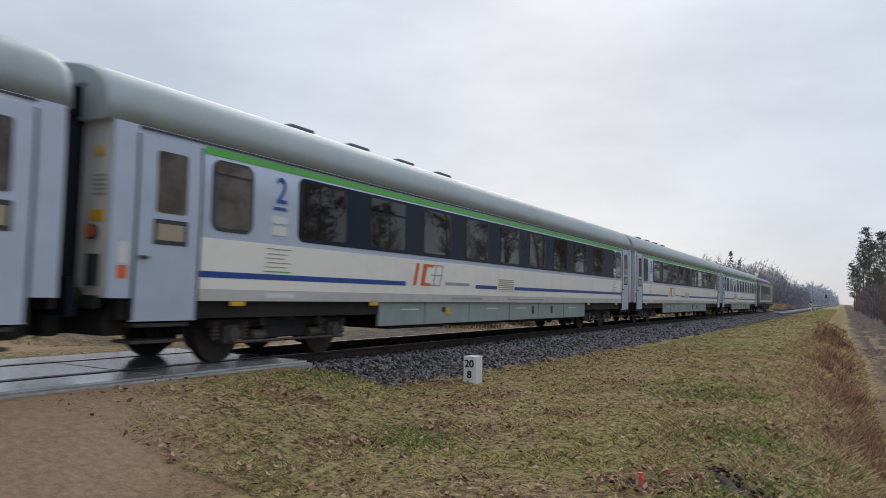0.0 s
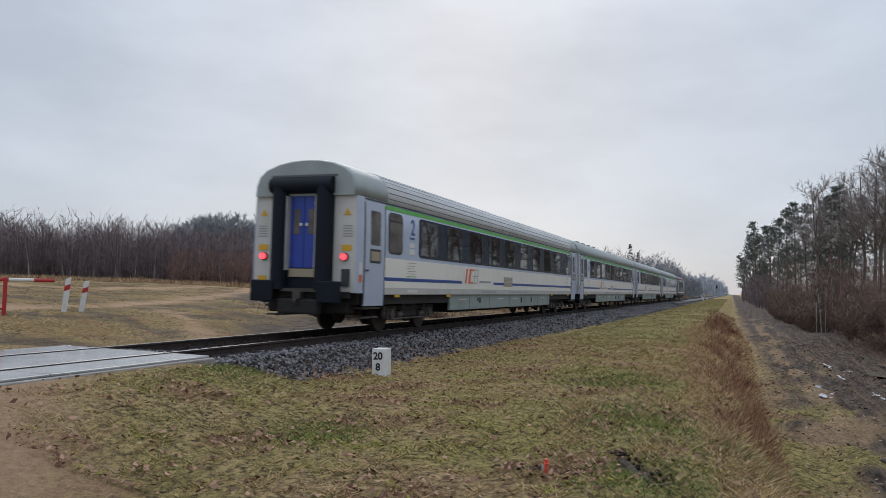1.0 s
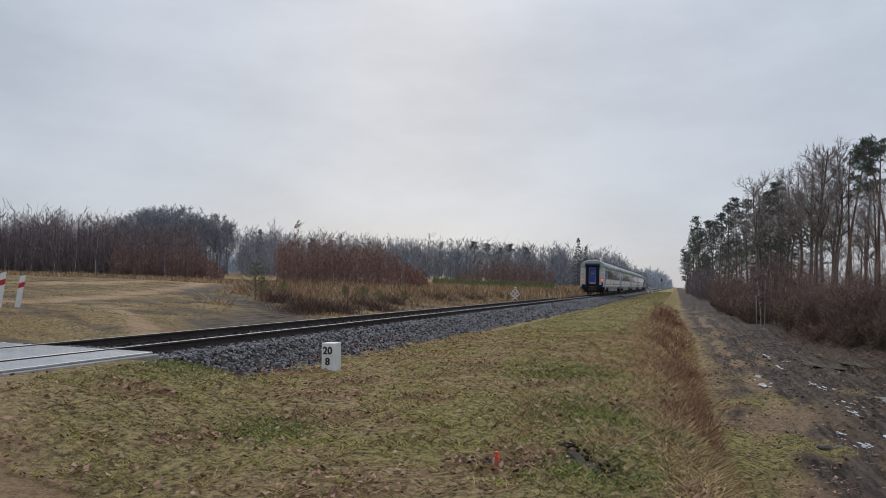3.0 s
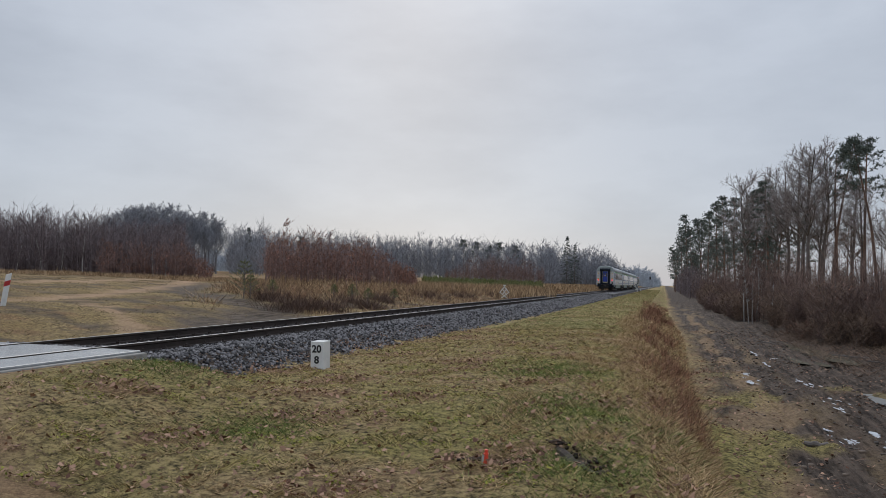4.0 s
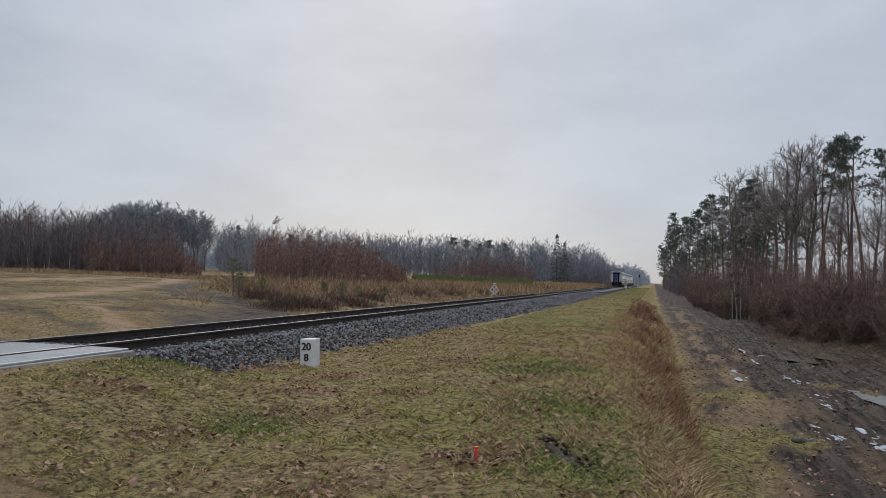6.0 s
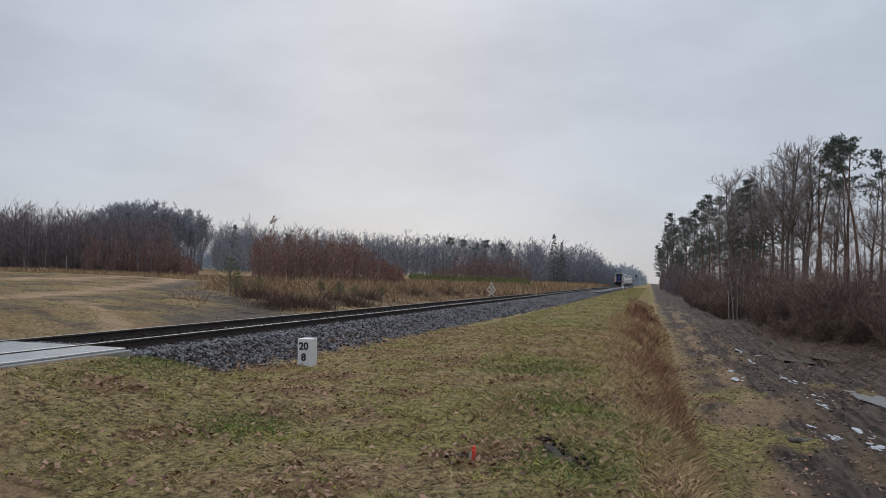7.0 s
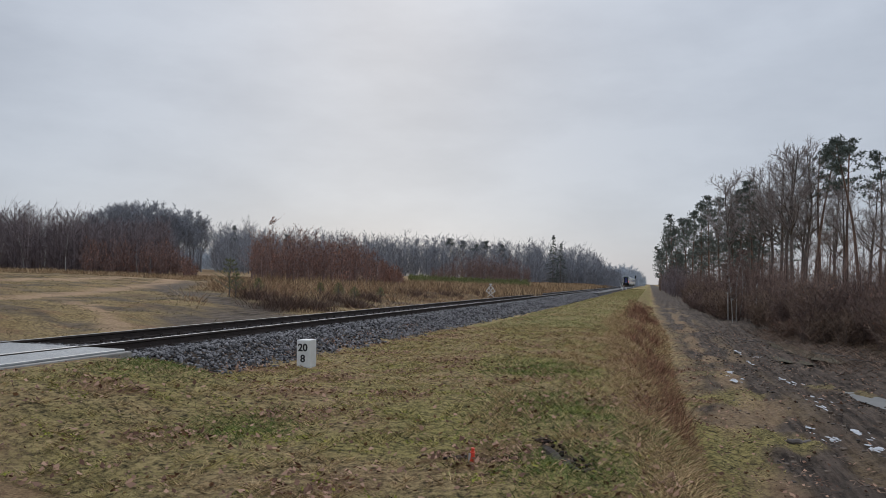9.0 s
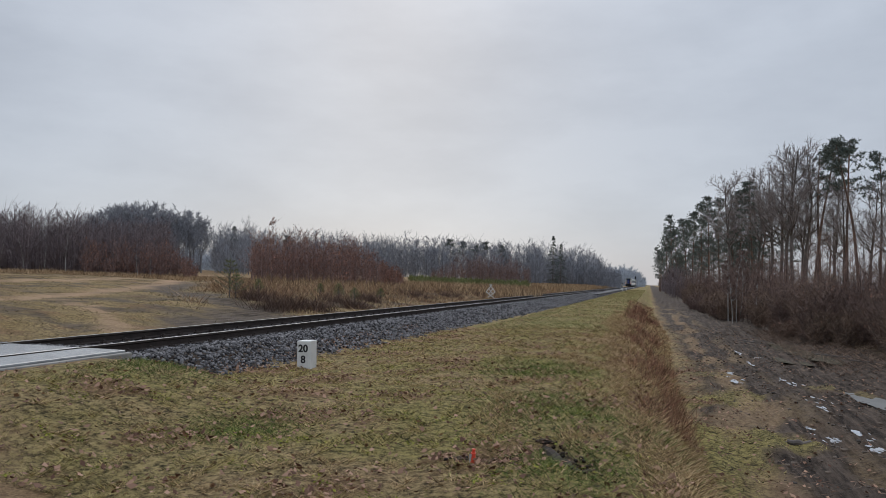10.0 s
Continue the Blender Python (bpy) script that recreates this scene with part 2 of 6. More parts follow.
def zones(x, y):
    """How far the ground is: lush grass, dry grass, sand, mud."""
    patch = wave(x, y, 21, 5.0) * 0.5 + wave(x, y, 22, 1.7) * 0.35
    lawn = (x > TRACK + bed_edge(y) - 0.1) & (x < foot(y))
    lush = np.where(lawn, np.clip(0.56 + 0.85 * patch, 0, 1), np.where(x < -12, np.clip(0.55 + 0.6 * patch, 0, 1) * smooth(60, 35, y), 0))
    for px, py, pr in ((-1.0, 9.4, 1.0), (-1.9, 13.5, 1.0), (0.2, 8.2, 0.5), (-0.6, 6.6, 0.6), (-4.2, 7.2, 0.9)):
        lush = np.maximum(lush, lawn * np.exp(-(((x - px) / pr) ** 2 + ((y - py) / (pr * 1.6)) ** 2)))
    sand = smooth(-0.6, 0.9, SANDLINE(x, y) + 0.55 * patch) * (x > -8)
    far = x < -12.3
    for lane, wide, much in ((LANE_A, 0.95, 1.0), (LANE_B, 0.9, 0.85), (LANE_C, 0.3, 0.8)):
        sand = np.maximum(sand, far * much * smooth(wide * 1.5, wide * 0.4, off_line(x, y, lane) + 0.5 * patch))
    sand = np.maximum(sand, 0.8 * far * smooth(11, 8.0, y + patch) * smooth(-30, -20, x))
    e = x - foot(y)
    mud = smooth(-0.1, 0.7, e + 0.4 * patch) * smooth(9.5, 7.0, x + patch)
    moss = smooth(0.1, 0.7, wave(x, y, 25, 3.0) + 1.2 * smooth(3.2, 1.2, x) - 0.6) * smooth(26, 14, y)
    lush = np.maximum(lush, moss * (e > -0.1) * (x < 6))
    mud = mud * (1 - 0.8 * moss)
    worn = smooth(0.15, 0.8, wave(x * 2.2, y * 0.3, 31, 2.2) + 0.3) * smooth(3.4, 2.2, x) * smooth(0.1, 0.7, e) * smooth(110, 40, y)
    sand = np.maximum(sand, 0.6 * worn)
    mud = mud * (1 - 0.6 * worn)
    mud = np.maximum(mud, 0.95 * far * smooth(1.9, 0.5, off_line(x, y, LANE_DARK) + 0.9 * patch))
    mud = np.maximum(mud, (np.abs(x - TRACK) < np.where(x > TRACK, bed_edge(y) - 0.12, 3.25) + 0.12 * wave(x * 0.3, y, 41, 1.6)) & (y > CROSS))
    for px, py, rx, ry in PITS:
        mud = np.maximum(mud, np.exp(-(((x - px) / rx) ** 2 + ((y - py) / ry) ** 2)) * 1.3)
    mud = np.maximum(mud, 0.8 * far * smooth(-0.2, 0.7, wave(x * 0.5, y, 35, 3.0) + 0.5 * wave(x, y, 36, 0.9)) * smooth(90, 60, y) * (1 - 0.7 * sand))
    mud = np.clip(mud, 0, 1) * 1.0
    litter = smooth(0.25, 0.9, wave(x, y, 23, 2.4) + 0.4 * wave(x, y, 24, 0.6))
    litter = np.where(far, np.maximum(litter, 0.5 + 0.4 * patch), litter)
    return np.stack([lush, np.clip(litter, 0, 1), sand, mud], -1)


def build_ground():
    gx, gy = np.meshgrid(GX, GY)
    gz = ground_height(gx, gy)
    nx, ny = len(GX), len(GY)
    i = np.arange((ny - 1) * (nx - 1))
    r, c = i // (nx - 1), i % (nx - 1)
    a = r * nx + c
    me = arrays("ground", np.stack([gx, gy, gz], -1).reshape(-1, 3), np.stack([a, a + 1, a + nx + 1, a + nx], -1), smooth=True)
    z = zones(gx, gy).reshape(-1, 4)
    at = me.color_attributes.new("zones", "FLOAT_COLOR", "POINT")
    at.data.foreach_set("color", z.astype(np.float32).ravel())
    m = bpy.data.materials.new("meadow_soil")
    m.use_nodes = True
    t = m.node_tree
    b = t.nodes["Principled BSDF"]
    b.inputs["Roughness"].default_value, b.inputs["Specular IOR Level"].default_value = 0.95, 0.15
    co = t.nodes.new("ShaderNodeTexCoord")
    za = t.nodes.new("ShaderNodeVertexColor")
    za.layer_name = "zones"
    sep = t.nodes.new("ShaderNodeSeparateColor")
    t.links.new(za.outputs["Color"], sep.inputs[0])
    fine = node(t, "ShaderNodeTexNoise", Scale=11.0, Detail=9.0, Roughness=0.8)
    tiny = node(t, "ShaderNodeTexNoise", Scale=38.0, Detail=5.0, Roughness=0.7)
    t.links.new(co.outputs["Object"], fine.inputs["Vector"])
    t.links.new(co.outputs["Object"], tiny.inputs["Vector"])

    along_y = node(t, "ShaderNodeMapping", Scale=(0.8, 0.045, 1.0))
    streak = node(t, "ShaderNodeTexNoise", Scale=11.0, Detail=9.0, Roughness=0.7)
    t.links.new(co.outputs["Object"], along_y.inputs["Vector"])
    t.links.new(along_y.outputs[0], streak.inputs["Vector"])

    def tone(lo, hi, src, p0=0.40, p1=0.62):
        r = t.nodes.new("ShaderNodeValToRGB")
        r.color_ramp.elements[0].position, r.color_ramp.elements[0].color = p0, (*lo, 1)
        r.color_ramp.elements[1].position, r.color_ramp.elements[1].color = p1, (*hi, 1)
        t.links.new(src.outputs["Fac"], r.inputs[0])
        return r.outputs[0]

    def blend(fac, one, two):
        mx = t.nodes.new("ShaderNodeMix")
        mx.data_type = "RGBA"
        t.links.new(fac, mx.inputs[0])
        t.links.new(one, mx.inputs[6])
        t.links.new(two, mx.inputs[7])
        return mx.outputs[2]

    dry = tone((0.035, 0.022, 0.011), (0.50, 0.365, 0.185), fine, 0.40, 0.57)
    lush = tone((0.022, 0.024, 0.008), (0.42, 0.345, 0.125), fine, 0.40, 0.57)
    leaf = tone((0.09, 0.042, 0.024), (0.40, 0.23, 0.13), tiny, 0.42, 0.6)
    sand = tone((0.27, 0.168, 0.10), (0.54, 0.365, 0.225), fine, 0.3, 0.7)
    mud = tone((0.028, 0.019, 0.014), (0.135, 0.100, 0.077), streak, 0.40, 0.62)
    col = blend(sep.outputs[0], dry, lush)
    half = t.nodes.new("ShaderNodeMath")
    half.operation = "MULTIPLY"
    half.inputs[1].default_value = 0.7
    t.links.new(sep.outputs[1], half.inputs[0])
    col = blend(half.outputs[0], col, leaf)
    col = blend(sep.outputs[2], col, sand)
    col = blend(za.outputs["Alpha"], col, mud)
    t.links.new(col, b.inputs["Base Color"])
    wet = t.nodes.new("ShaderNodeMapRange")
    wet.inputs["To Min"].default_value, wet.inputs["To Max"].default_value = 0.95, 0.8
    t.links.new(za.outputs["Alpha"], wet.inputs["Value"])
    t.links.new(wet.outputs[0], b.inputs["Roughness"])
    bu = node(t, "ShaderNodeBump", Strength=1.0, Distance=0.06)
    t.links.new(fine.outputs["Fac"], bu.inputs["Height"])
    t.links.new(bu.outputs[0], b.inputs["Normal"])
    ob = part("ground", me, m)
    return tagged(ob, "damp winter meadow with dry grass, sand and a muddy lane", "ground", kind="structure")


build_ground()

# ---------------------------------------------------------------- track
M_RAILSIDE = material("rusty_rail_steel", (0.045, 0.032, 0.027), 0.75, 0.2, size=14, grain=0.5)
M_RAILTOP = material("polished_rail_head", (0.34, 0.33, 0.32), 0.32, 0.8, grain=0.3, size=30)
M_SLEEPER = material("dark_oiled_sleeper", (0.06, 0.048, 0.04), 0.9, grain=0.5, size=12, bump=0.3)
M_STONE = island_material("crushed_basalt", (0.014, 0.013, 0.015), (0.22, 0.21, 0.215), 0.75, 0.4)
M_CONCRETE = material("pale_wet_concrete", (0.30, 0.305, 0.30), 0.16, grain=0.5, size=2.2, spec=0.6)
M_OLDCONCRETE = material("old_stained_concrete", (0.30, 0.285, 0.26), 0.8, grain=0.4, size=4)
M_RUBBER = material("black_rubber", (0.015, 0.015, 0.017), 0.6)

RAIL_PROFILE = [(-0.036, 0.0), (-0.036, -0.03), (-0.010, -0.05), (-0.010, -0.13), (-0.065, -0.150), (-0.065, -0.165),
                (0.065, -0.165), (0.065, -0.150), (0.010, -0.13), (0.010, -0.05), (0.036, -0.03), (0.036, 0.0)]


def build_track():
    track = new("railway_track")
    track.matrix_basis = pose(TRACK, 0, RAIL)
    tagged(track, "single railway track with rusty rails on grey crushed stone", "railway track", kind="structure")
    y0, y1 = -60.0, 900.0
    for side in (-1, 1):
        bm = bmesh.new()
        rows = [[bm.verts.new((side * 0.754 + px, y, pz - 0.001)) for px, pz in RAIL_PROFILE] for y in (y0, y1)]
        for k in range(len(RAIL_PROFILE)):
            j = (k + 1) % len(RAIL_PROFILE)
            bm.faces.new((rows[0][k], rows[0][j], rows[1][j], rows[1][k]))
        rail = part("rail", bm, M_RAILSIDE, track)
        part("rail_head", boxed(side * 0.754 - 0.02, side * 0.754 + 0.02, y0, y1, -0.001, 0.003), M_RAILTOP, rail, "worn shiny running surface")
    sleeper = boxed(-1.3, 1.3, -0.12, 0.12, -0.33, -0.172, bevel=0.015)
    me = bpy.data.meshes.new("sleeper")
    sleeper.to_mesh(me)
    sleeper.free()
    me.materials.append(M_SLEEPER)
    bm = bmesh.new()
    for side in (-1, 1):
        for off in (-0.105, 0.105):
            x = side * 0.754 + off
            box(bm, x - 0.035, x + 0.035, -0.05, 0.05, -0.172, -0.125)
            drum(bm, (x, 0, -0.115), "z", 0.022, 0.04, 6)
    clip = bpy.data.meshes.new("rail_fastening")
    bm.to_mesh(clip)
    bm.free()
    clip.materials.append(M_RAILSIDE)
    y = CROSS + 0.35
    n = 0
    while y < 160 and n < 250:
        s = part("sleeper", me, None, track, at=pose(0, y, 0))
        part("rail_fastening", clip, None, s)
        y += 0.6
        n += 1
    return track


build_track()


def stones(count_fn, seed):
    """Crushed stone: squashed, skewed eight-cornered lumps, thinner with distance."""
    r = np.random.RandomState(seed)
    xs, ys, ss = [], [], []
    for ya, yb, per, size in count_fn:
        n = int((yb - ya) * per)
        y = r.uniform(ya, yb, n)
        d = r.uniform(-3.2, 3.75, n) + r.normal(0, 0.12, n)
        keep = (np.abs(d) > 0.0)
        xs.append(TRACK + d[keep]); ys.append(y[keep]); ss.append(r.uniform(0.6, 1.25, keep.sum()) * size)
    x, y, s = map(np.concatenate, (xs, ys, ss))
    edge = bed_edge(y) - 0.04 + 0.10 * wave(x * 0.3, y, 41, 1.6) + 0.07 * wave(x, y, 42, 0.4) + r.normal(0, 0.10, len(y))
    ok = (x - TRACK < edge) & ((y > CROSS - 0.3) | (np.abs(x - TRACK) > 2.0) & (y > CROSS - 0.9 + 0.8 * np.abs(x - TRACK - 2)))
    ok &= (np.abs(np.abs(x - TRACK) - 0.754) > 0.10) & ((x > TRACK - 1.5) | (y > CROSS + 1.5))
    x, y, s = x[ok], y[ok], s[ok]
    z = ground_height(x, y) + s * 0.12
    n = len(x)
    cube = np.array([[a, b, c] for a in (-1, 1) for b in (-1, 1) for c in (-1, 1)], float)
    v = cube[None] * (1 + r.uniform(-0.45, 0.25, (n, 8, 3)))
    v = v * np.stack([s * r.uniform(0.35, 0.62, n), s * r.uniform(0.28, 0.5, n), s * r.uniform(0.2, 0.42, n)], -1)[:, None]
    q = r.normal(size=(n, 4)); q /= np.linalg.norm(q, axis=1)[:, None]
    w, a, b, c = q.T
    R = np.stack([np.stack([1 - 2 * (b * b + c * c), 2 * (a * b - w * c), 2 * (a * c + w * b)], -1),
                  np.stack([2 * (a * b + w * c), 1 - 2 * (a * a + c * c), 2 * (b * c - w * a)], -1),
                  np.stack([2 * (a * c - w * b), 2 * (b * c + w * a), 1 - 2 * (a * a + b * b)], -1)], 1)
    v = np.einsum("nij,nkj->nki", R, v) + np.stack([x, y, z], -1)[:, None]
    quads = np.array([[0, 1, 3, 2], [4, 6, 7, 5], [0, 4, 5, 1], [2, 3, 7, 6], [0, 2, 6, 4], [1, 5, 7, 3]])
    f = (np.arange(n) * 8)[:, None, None] + quads[None]
    return arrays("ballast", v.reshape(-1, 3), f.reshape(-1, 4))


ballast = part("ballast", stones(((9.0, 16, 2500, 0.056), (16, 30, 1500, 0.066), (30, 60, 600, 0.088), (60, 130, 200, 0.12)), 11), M_STONE)
tagged(ballast, "grey crushed-stone ballast heaped round the track", "ballast", kind="stuff")
far_bed = boxed(TRACK - 2.6, TRACK + 2.9, 100, 900, -0.5, RAIL - 0.17)
tagged(part("far_ballast", far_bed, material("distant_ballast", (0.13, 0.127, 0.13), 0.9, grain=0.5, size=4)), "grey ballast of the track far off", "ballast", kind="structure")


def build_crossing():
    crossing = new("level_crossing")
    crossing.matrix_basis = pose(TRACK, 0, RAIL)
    tagged(crossing, "level crossing of pale wet concrete slabs between rails", "level crossing", kind="structure")
    for k in range(7):
        y1 = CROSS - 3.0 * k
        y0 = y1 - 2.985
        part("slab", boxed(-0.66, 0.66, y0, y1, -0.16, -0.004, bevel=0.02), M_CONCRETE, crossing)
        part("slab", boxed(0.84, 1.58, y0, y1, -0.16, -0.004, bevel=0.02), M_CONCRETE, crossing)
        part("slab", boxed(-1.58, -0.84, y0, y1, -0.16, -0.004, bevel=0.02), M_CONCRETE, crossing)
    part("edge_beam", boxed(1.6, 1.70, CROSS - 22, CROSS, -0.3, -0.035, bevel=0.02), M_OLDCONCRETE, crossing)
    part("edge_beam", boxed(-1.70, -1.6, CROSS - 22, CROSS + 0.2, -0.3, -0.02, bevel=0.02), M_CONCRETE, crossing)
    for x0, x1 in ((0.664, 0.714), (0.794, 0.836), (-0.714, -0.664), (-0.836, -0.794)):
        part("rubber_seal", boxed(x0, x1, CROSS - 21, CROSS - 0.02, -0.1, -0.012, bevel=0.004), M_RUBBER, crossing)


build_crossing()


# ---------------------------------------------------------------- train
M_WHITE = material("cream_white_coach_paint", (0.78, 0.76, 0.70), 0.35, grain=0.10, size=2.2)
M_END = material("grey_white_end_paint", (0.56, 0.555, 0.53), 0.45, grain=0.15, size=2)
M_PALE = material("pale_grey_blue_coach_paint", (0.43, 0.49, 0.60), 0.35, grain=0.10, size=2.0)
M_ROOF = material("grey_green_roof_paint", (0.30, 0.345, 0.345), 0.42, grain=0.22, size=1.1)
M_ROOFLINE = material("dark_roof_rib_gap", (0.09, 0.10, 0.11), 0.6)
M_GREEN = material("bright_green_stripe", (0.10, 0.42, 0.07), 0.35, grain=0.06)
M_BLUE = material("deep_blue_stripe", (0.018, 0.065, 0.27), 0.35, grain=0.06)
M_DARKBAND = material("dark_blue_window_band", (0.012, 0.020, 0.036), 0.22, spec=0.12)
M_GLASS = material("dark_coach_glass", (0.016, 0.013, 0.012), 0.03, spec=0.5)
M_GLASSBROWN = material("curtained_coach_glass", (0.13, 0.112, 0.10), 0.05, spec=0.3, second=(0.05, 0.042, 0.037), size=3)
M_FRAMEDARK = material("dark_window_frame", (0.03, 0.034, 0.04), 0.5)
M_SILL = material("dusty_grey_sill_paint", (0.48, 0.475, 0.455), 0.5, grain=0.2, size=3)
M_SKIRT = material("grey_green_skirt_paint", (0.27, 0.325, 0.31), 0.5, grain=0.22, size=2)
M_UNDER = material("sooty_running_gear", (0.022, 0.020, 0.019), 0.85, grain=0.5, size=9)
M_RIBROOF = material("light_grey_ribbed_roof_paint", (0.56, 0.58, 0.585), 0.42, grain=0.2, size=1.1)
M_GEAR = material("grimy_bogie_steel", (0.085, 0.075, 0.068), 0.7, 0.3, grain=0.5, size=8)
M_WHEEL = material("worn_wheel_steel", (0.06, 0.052, 0.047), 0.6, 0.5, grain=0.4, size=8)
M_GANGWAY = material("black_gangway_rubber", (0.007, 0.011, 0.019), 0.6, grain=0.3, size=6, spec=0.2)
M_DOORBLUE = material("royal_blue_end_door", (0.016, 0.05, 0.33), 0.4, grain=0.1)
M_ORANGE = material("orange_red_emblem", (0.62, 0.12, 0.03), 0.4)
M_YELLOW = material("yellow_warning_paint", (0.62, 0.36, 0.02), 0.5)
M_TAN = material("tan_grille_metal", (0.33, 0.285, 0.20), 0.6)
M_SCRIPT = material("grey_small_print", (0.30, 0.30, 0.31), 0.6)
M_TAIL = glow("red_tail_lamp", (1.0, 0.03, 0.04), 4.0)
M_NOTICE = material("white_notice", (0.62, 0.62, 0.60), 0.5)

LONG = 26.0
SIDE = [(1.392, 0.68), (1.40, 1.00), (1.405, 1.9), (1.398, 2.6), (1.375, 3.26)]     # half width, height over the rail
ROOF = [(1.375, 3.26), (1.355, 3.52), (1.27, 3.76), (1.07, 3.94), (0.74, 4.07), (0.37, 4.14), (0.0, 4.16)]


def side_x(z):
    for (xa, za), (xb, zb) in zip(SIDE, SIDE[1:]):
        if z <= zb:
            return xa + (xb - xa) * (z - za) / (zb - za)
    return SIDE[-1][0]


def strip(z0, z1, y0, y1, proud, hand):
    """A band of the coach's side between two heights, standing proud of it."""
    bm = bmesh.new()
    zs = [z0] + [z for _, z in SIDE if z0 < z < z1] + [z1]
    a = [[bm.verts.new((hand * (side_x(z) + off), y, z)) for z in zs] for y in (y0, y1) for off in (-0.03, proud)]
    for k in range(len(zs) - 1):
        bm.faces.new((a[1][k], a[3][k], a[3][k + 1], a[1][k + 1]))
        bm.faces.new((a[0][k], a[1][k], a[1][k + 1], a[0][k + 1]))
        bm.faces.new((a[2][k + 1], a[3][k + 1], a[3][k], a[2][k]))
    bm.faces.new((a[0][0], a[2][0], a[3][0], a[1][0]))
    bm.faces.new((a[0][-1], a[1][-1], a[3][-1], a[2][-1]))
    bmesh.ops.recalc_face_normals(bm, faces=bm.faces)
    return bm


def pane(y0, y1, z0, z1, radius, proud, hand):
    pts = rounded(y0, y1, z0, z1, radius)
    bm = plate(pts, lambda z: hand * side_x(z), hand * proud)
    bmesh.ops.recalc_face_normals(bm, faces=bm.faces)
    return bm


def shell(profile, y0, y1, drop=0.0, ends=0.0):
    """A hull lofted from a half profile, mirrored; its ends may be rounded off."""
    full = [(-x, z) for x, z in profile] + [(x, z) for x, z in profile[::-1] if x > 0]
    bm = bmesh.new()
    rows = []
    stations = [(y0, ends), (y0 + ends * 0.35, ends * 0.35), (y0 + ends, 0.0), (y1 - ends, 0.0), (y1 - ends * 0.35, ends * 0.35), (y1, ends)] if ends else [(y0, 0), (y1, 0)]
    base = profile[0][1]
    for y, cut in stations:
        rows.append([bm.verts.new((x * (1 - cut * 0.06), y, base + (z - base) * (1 - cut * 0.22))) for x, z in full])
    n = len(full)
    for a, b in zip(rows, rows[1:]):
        for k in range(n - 1):
            bm.faces.new((a[k], a[k + 1], b[k + 1], b[k]))
    bm.faces.new(rows[0])
    bm.faces.new(rows[-1][::-1])
    for a, b in zip(rows, rows[1:]):
        bm.faces.new((a[0], b[0], b[-1], a[-1]))
    bmesh.ops.recalc_face_normals(bm, faces=bm.faces)
    for f in bm.faces:
        f.smooth = len(f.verts) == 4 and abs(f.normal.y) < 0.7
    return bm


def build_bogie(coach, y):
    bogie = part("bogie", boxed(-0.95, 0.95, y - 1.0, y + 1.0, 0.50, 0.68, bevel=0.03), M_UNDER, coach, "grimy black two-axle bogie")
    for s in (-1, 1):
        bm = bmesh.new()
        box(bm, s * 1.0 - 0.07, s * 1.0 + 0.07, y - 1.75, y + 1.75, 0.55, 0.68, bevel=0.02)
        box(bm, s * 1.0 - 0.08, s * 1.0 + 0.08, y - 0.55, y + 0.55, 0.36, 0.56, bevel=0.03)
        part("side_frame", bm, M_UNDER, bogie)
        for dy in (-1.3, 1.3):
            part("axle_box", drum(boxed(s * 1.02 - 0.1, s * 1.02 + 0.12, y + dy - 0.16, y + dy + 0.16, 0.3, 0.6, bevel=0.04), (s * 1.14, y + dy, 0.46), "x", 0.12, 0.1), M_GEAR, bogie)
            for off in (-0.3, 0.3):
                bm = bmesh.new()
                for k in range(5):
                    drum(bm, (s * 1.05, y + dy + off, 0.40 + 0.055 * k), "z", 0.085, 0.03, 12)
                drum(bm, (s * 1.05, y + dy + off, 0.51), "z", 0.05, 0.3, 10)
                part("coil_spring", bm, M_GEAR, bogie)
        part("damper", drummed((s * 1.18, y, 0.78), "y", 0.045, 0.9, 10), M_GEAR, bogie)
        part("brake_rod", drummed((s * 1.16, y + 0.1, 0.33), "y", 0.025, 2.9, 8), M_GEAR, bogie)
        for dy in (-0.72, 0.72):
            part("brake_cylinder", drummed((s * 1.08, y + dy, 0.42), "y", 0.09, 0.3, 12), M_GEAR, bogie)
            part("bracket", boxed(s * 1.2 - 0.03, s * 1.2 + 0.03, y + dy - 0.07, y + dy + 0.07, 0.58, 0.98, bevel=0.012), M_UNDER, bogie)
        part("air_spring", drummed((s * 0.98, y, 0.78), "z", 0.24, 0.24, 16), M_UNDER, bogie)
    for dy in (-1.3, 1.3):
        for s in (-1, 1):
            bm = drummed((s * 0.77, y + dy, 0.46), "x", 0.46, 0.10, 28)
            drum(bm, (s * 0.71, y + dy, 0.46), "x", 0.49, 0.025, 28)
            drum(bm, (s * 0.82, y + dy, 0.46), "x", 0.14, 0.14, 16)
            part("wheel", bm, M_WHEEL, bogie)
        part("axle", drummed((0, y + dy, 0.46), "x", 0.08, 1.5, 12), M_WHEEL, bogie)
        for s in (-1, 1):
            part("brake_disc", drummed((s * 0.4, y + dy, 0.46), "x", 0.3, 0.1, 20), M_GEAR, bogie)


def bars(name, coach, y0, y1, zs, hand, thick=0.028, mat=None):
    """Unreadable small print, as plain bars."""
    for k, z in enumerate(zs):
        part(name, pane(y0 + 0.05 * (k % 2), y1 - 0.09 * (k % 3), z, z + thick, 0.005, 0.009, hand), mat or M_SCRIPT, coach)


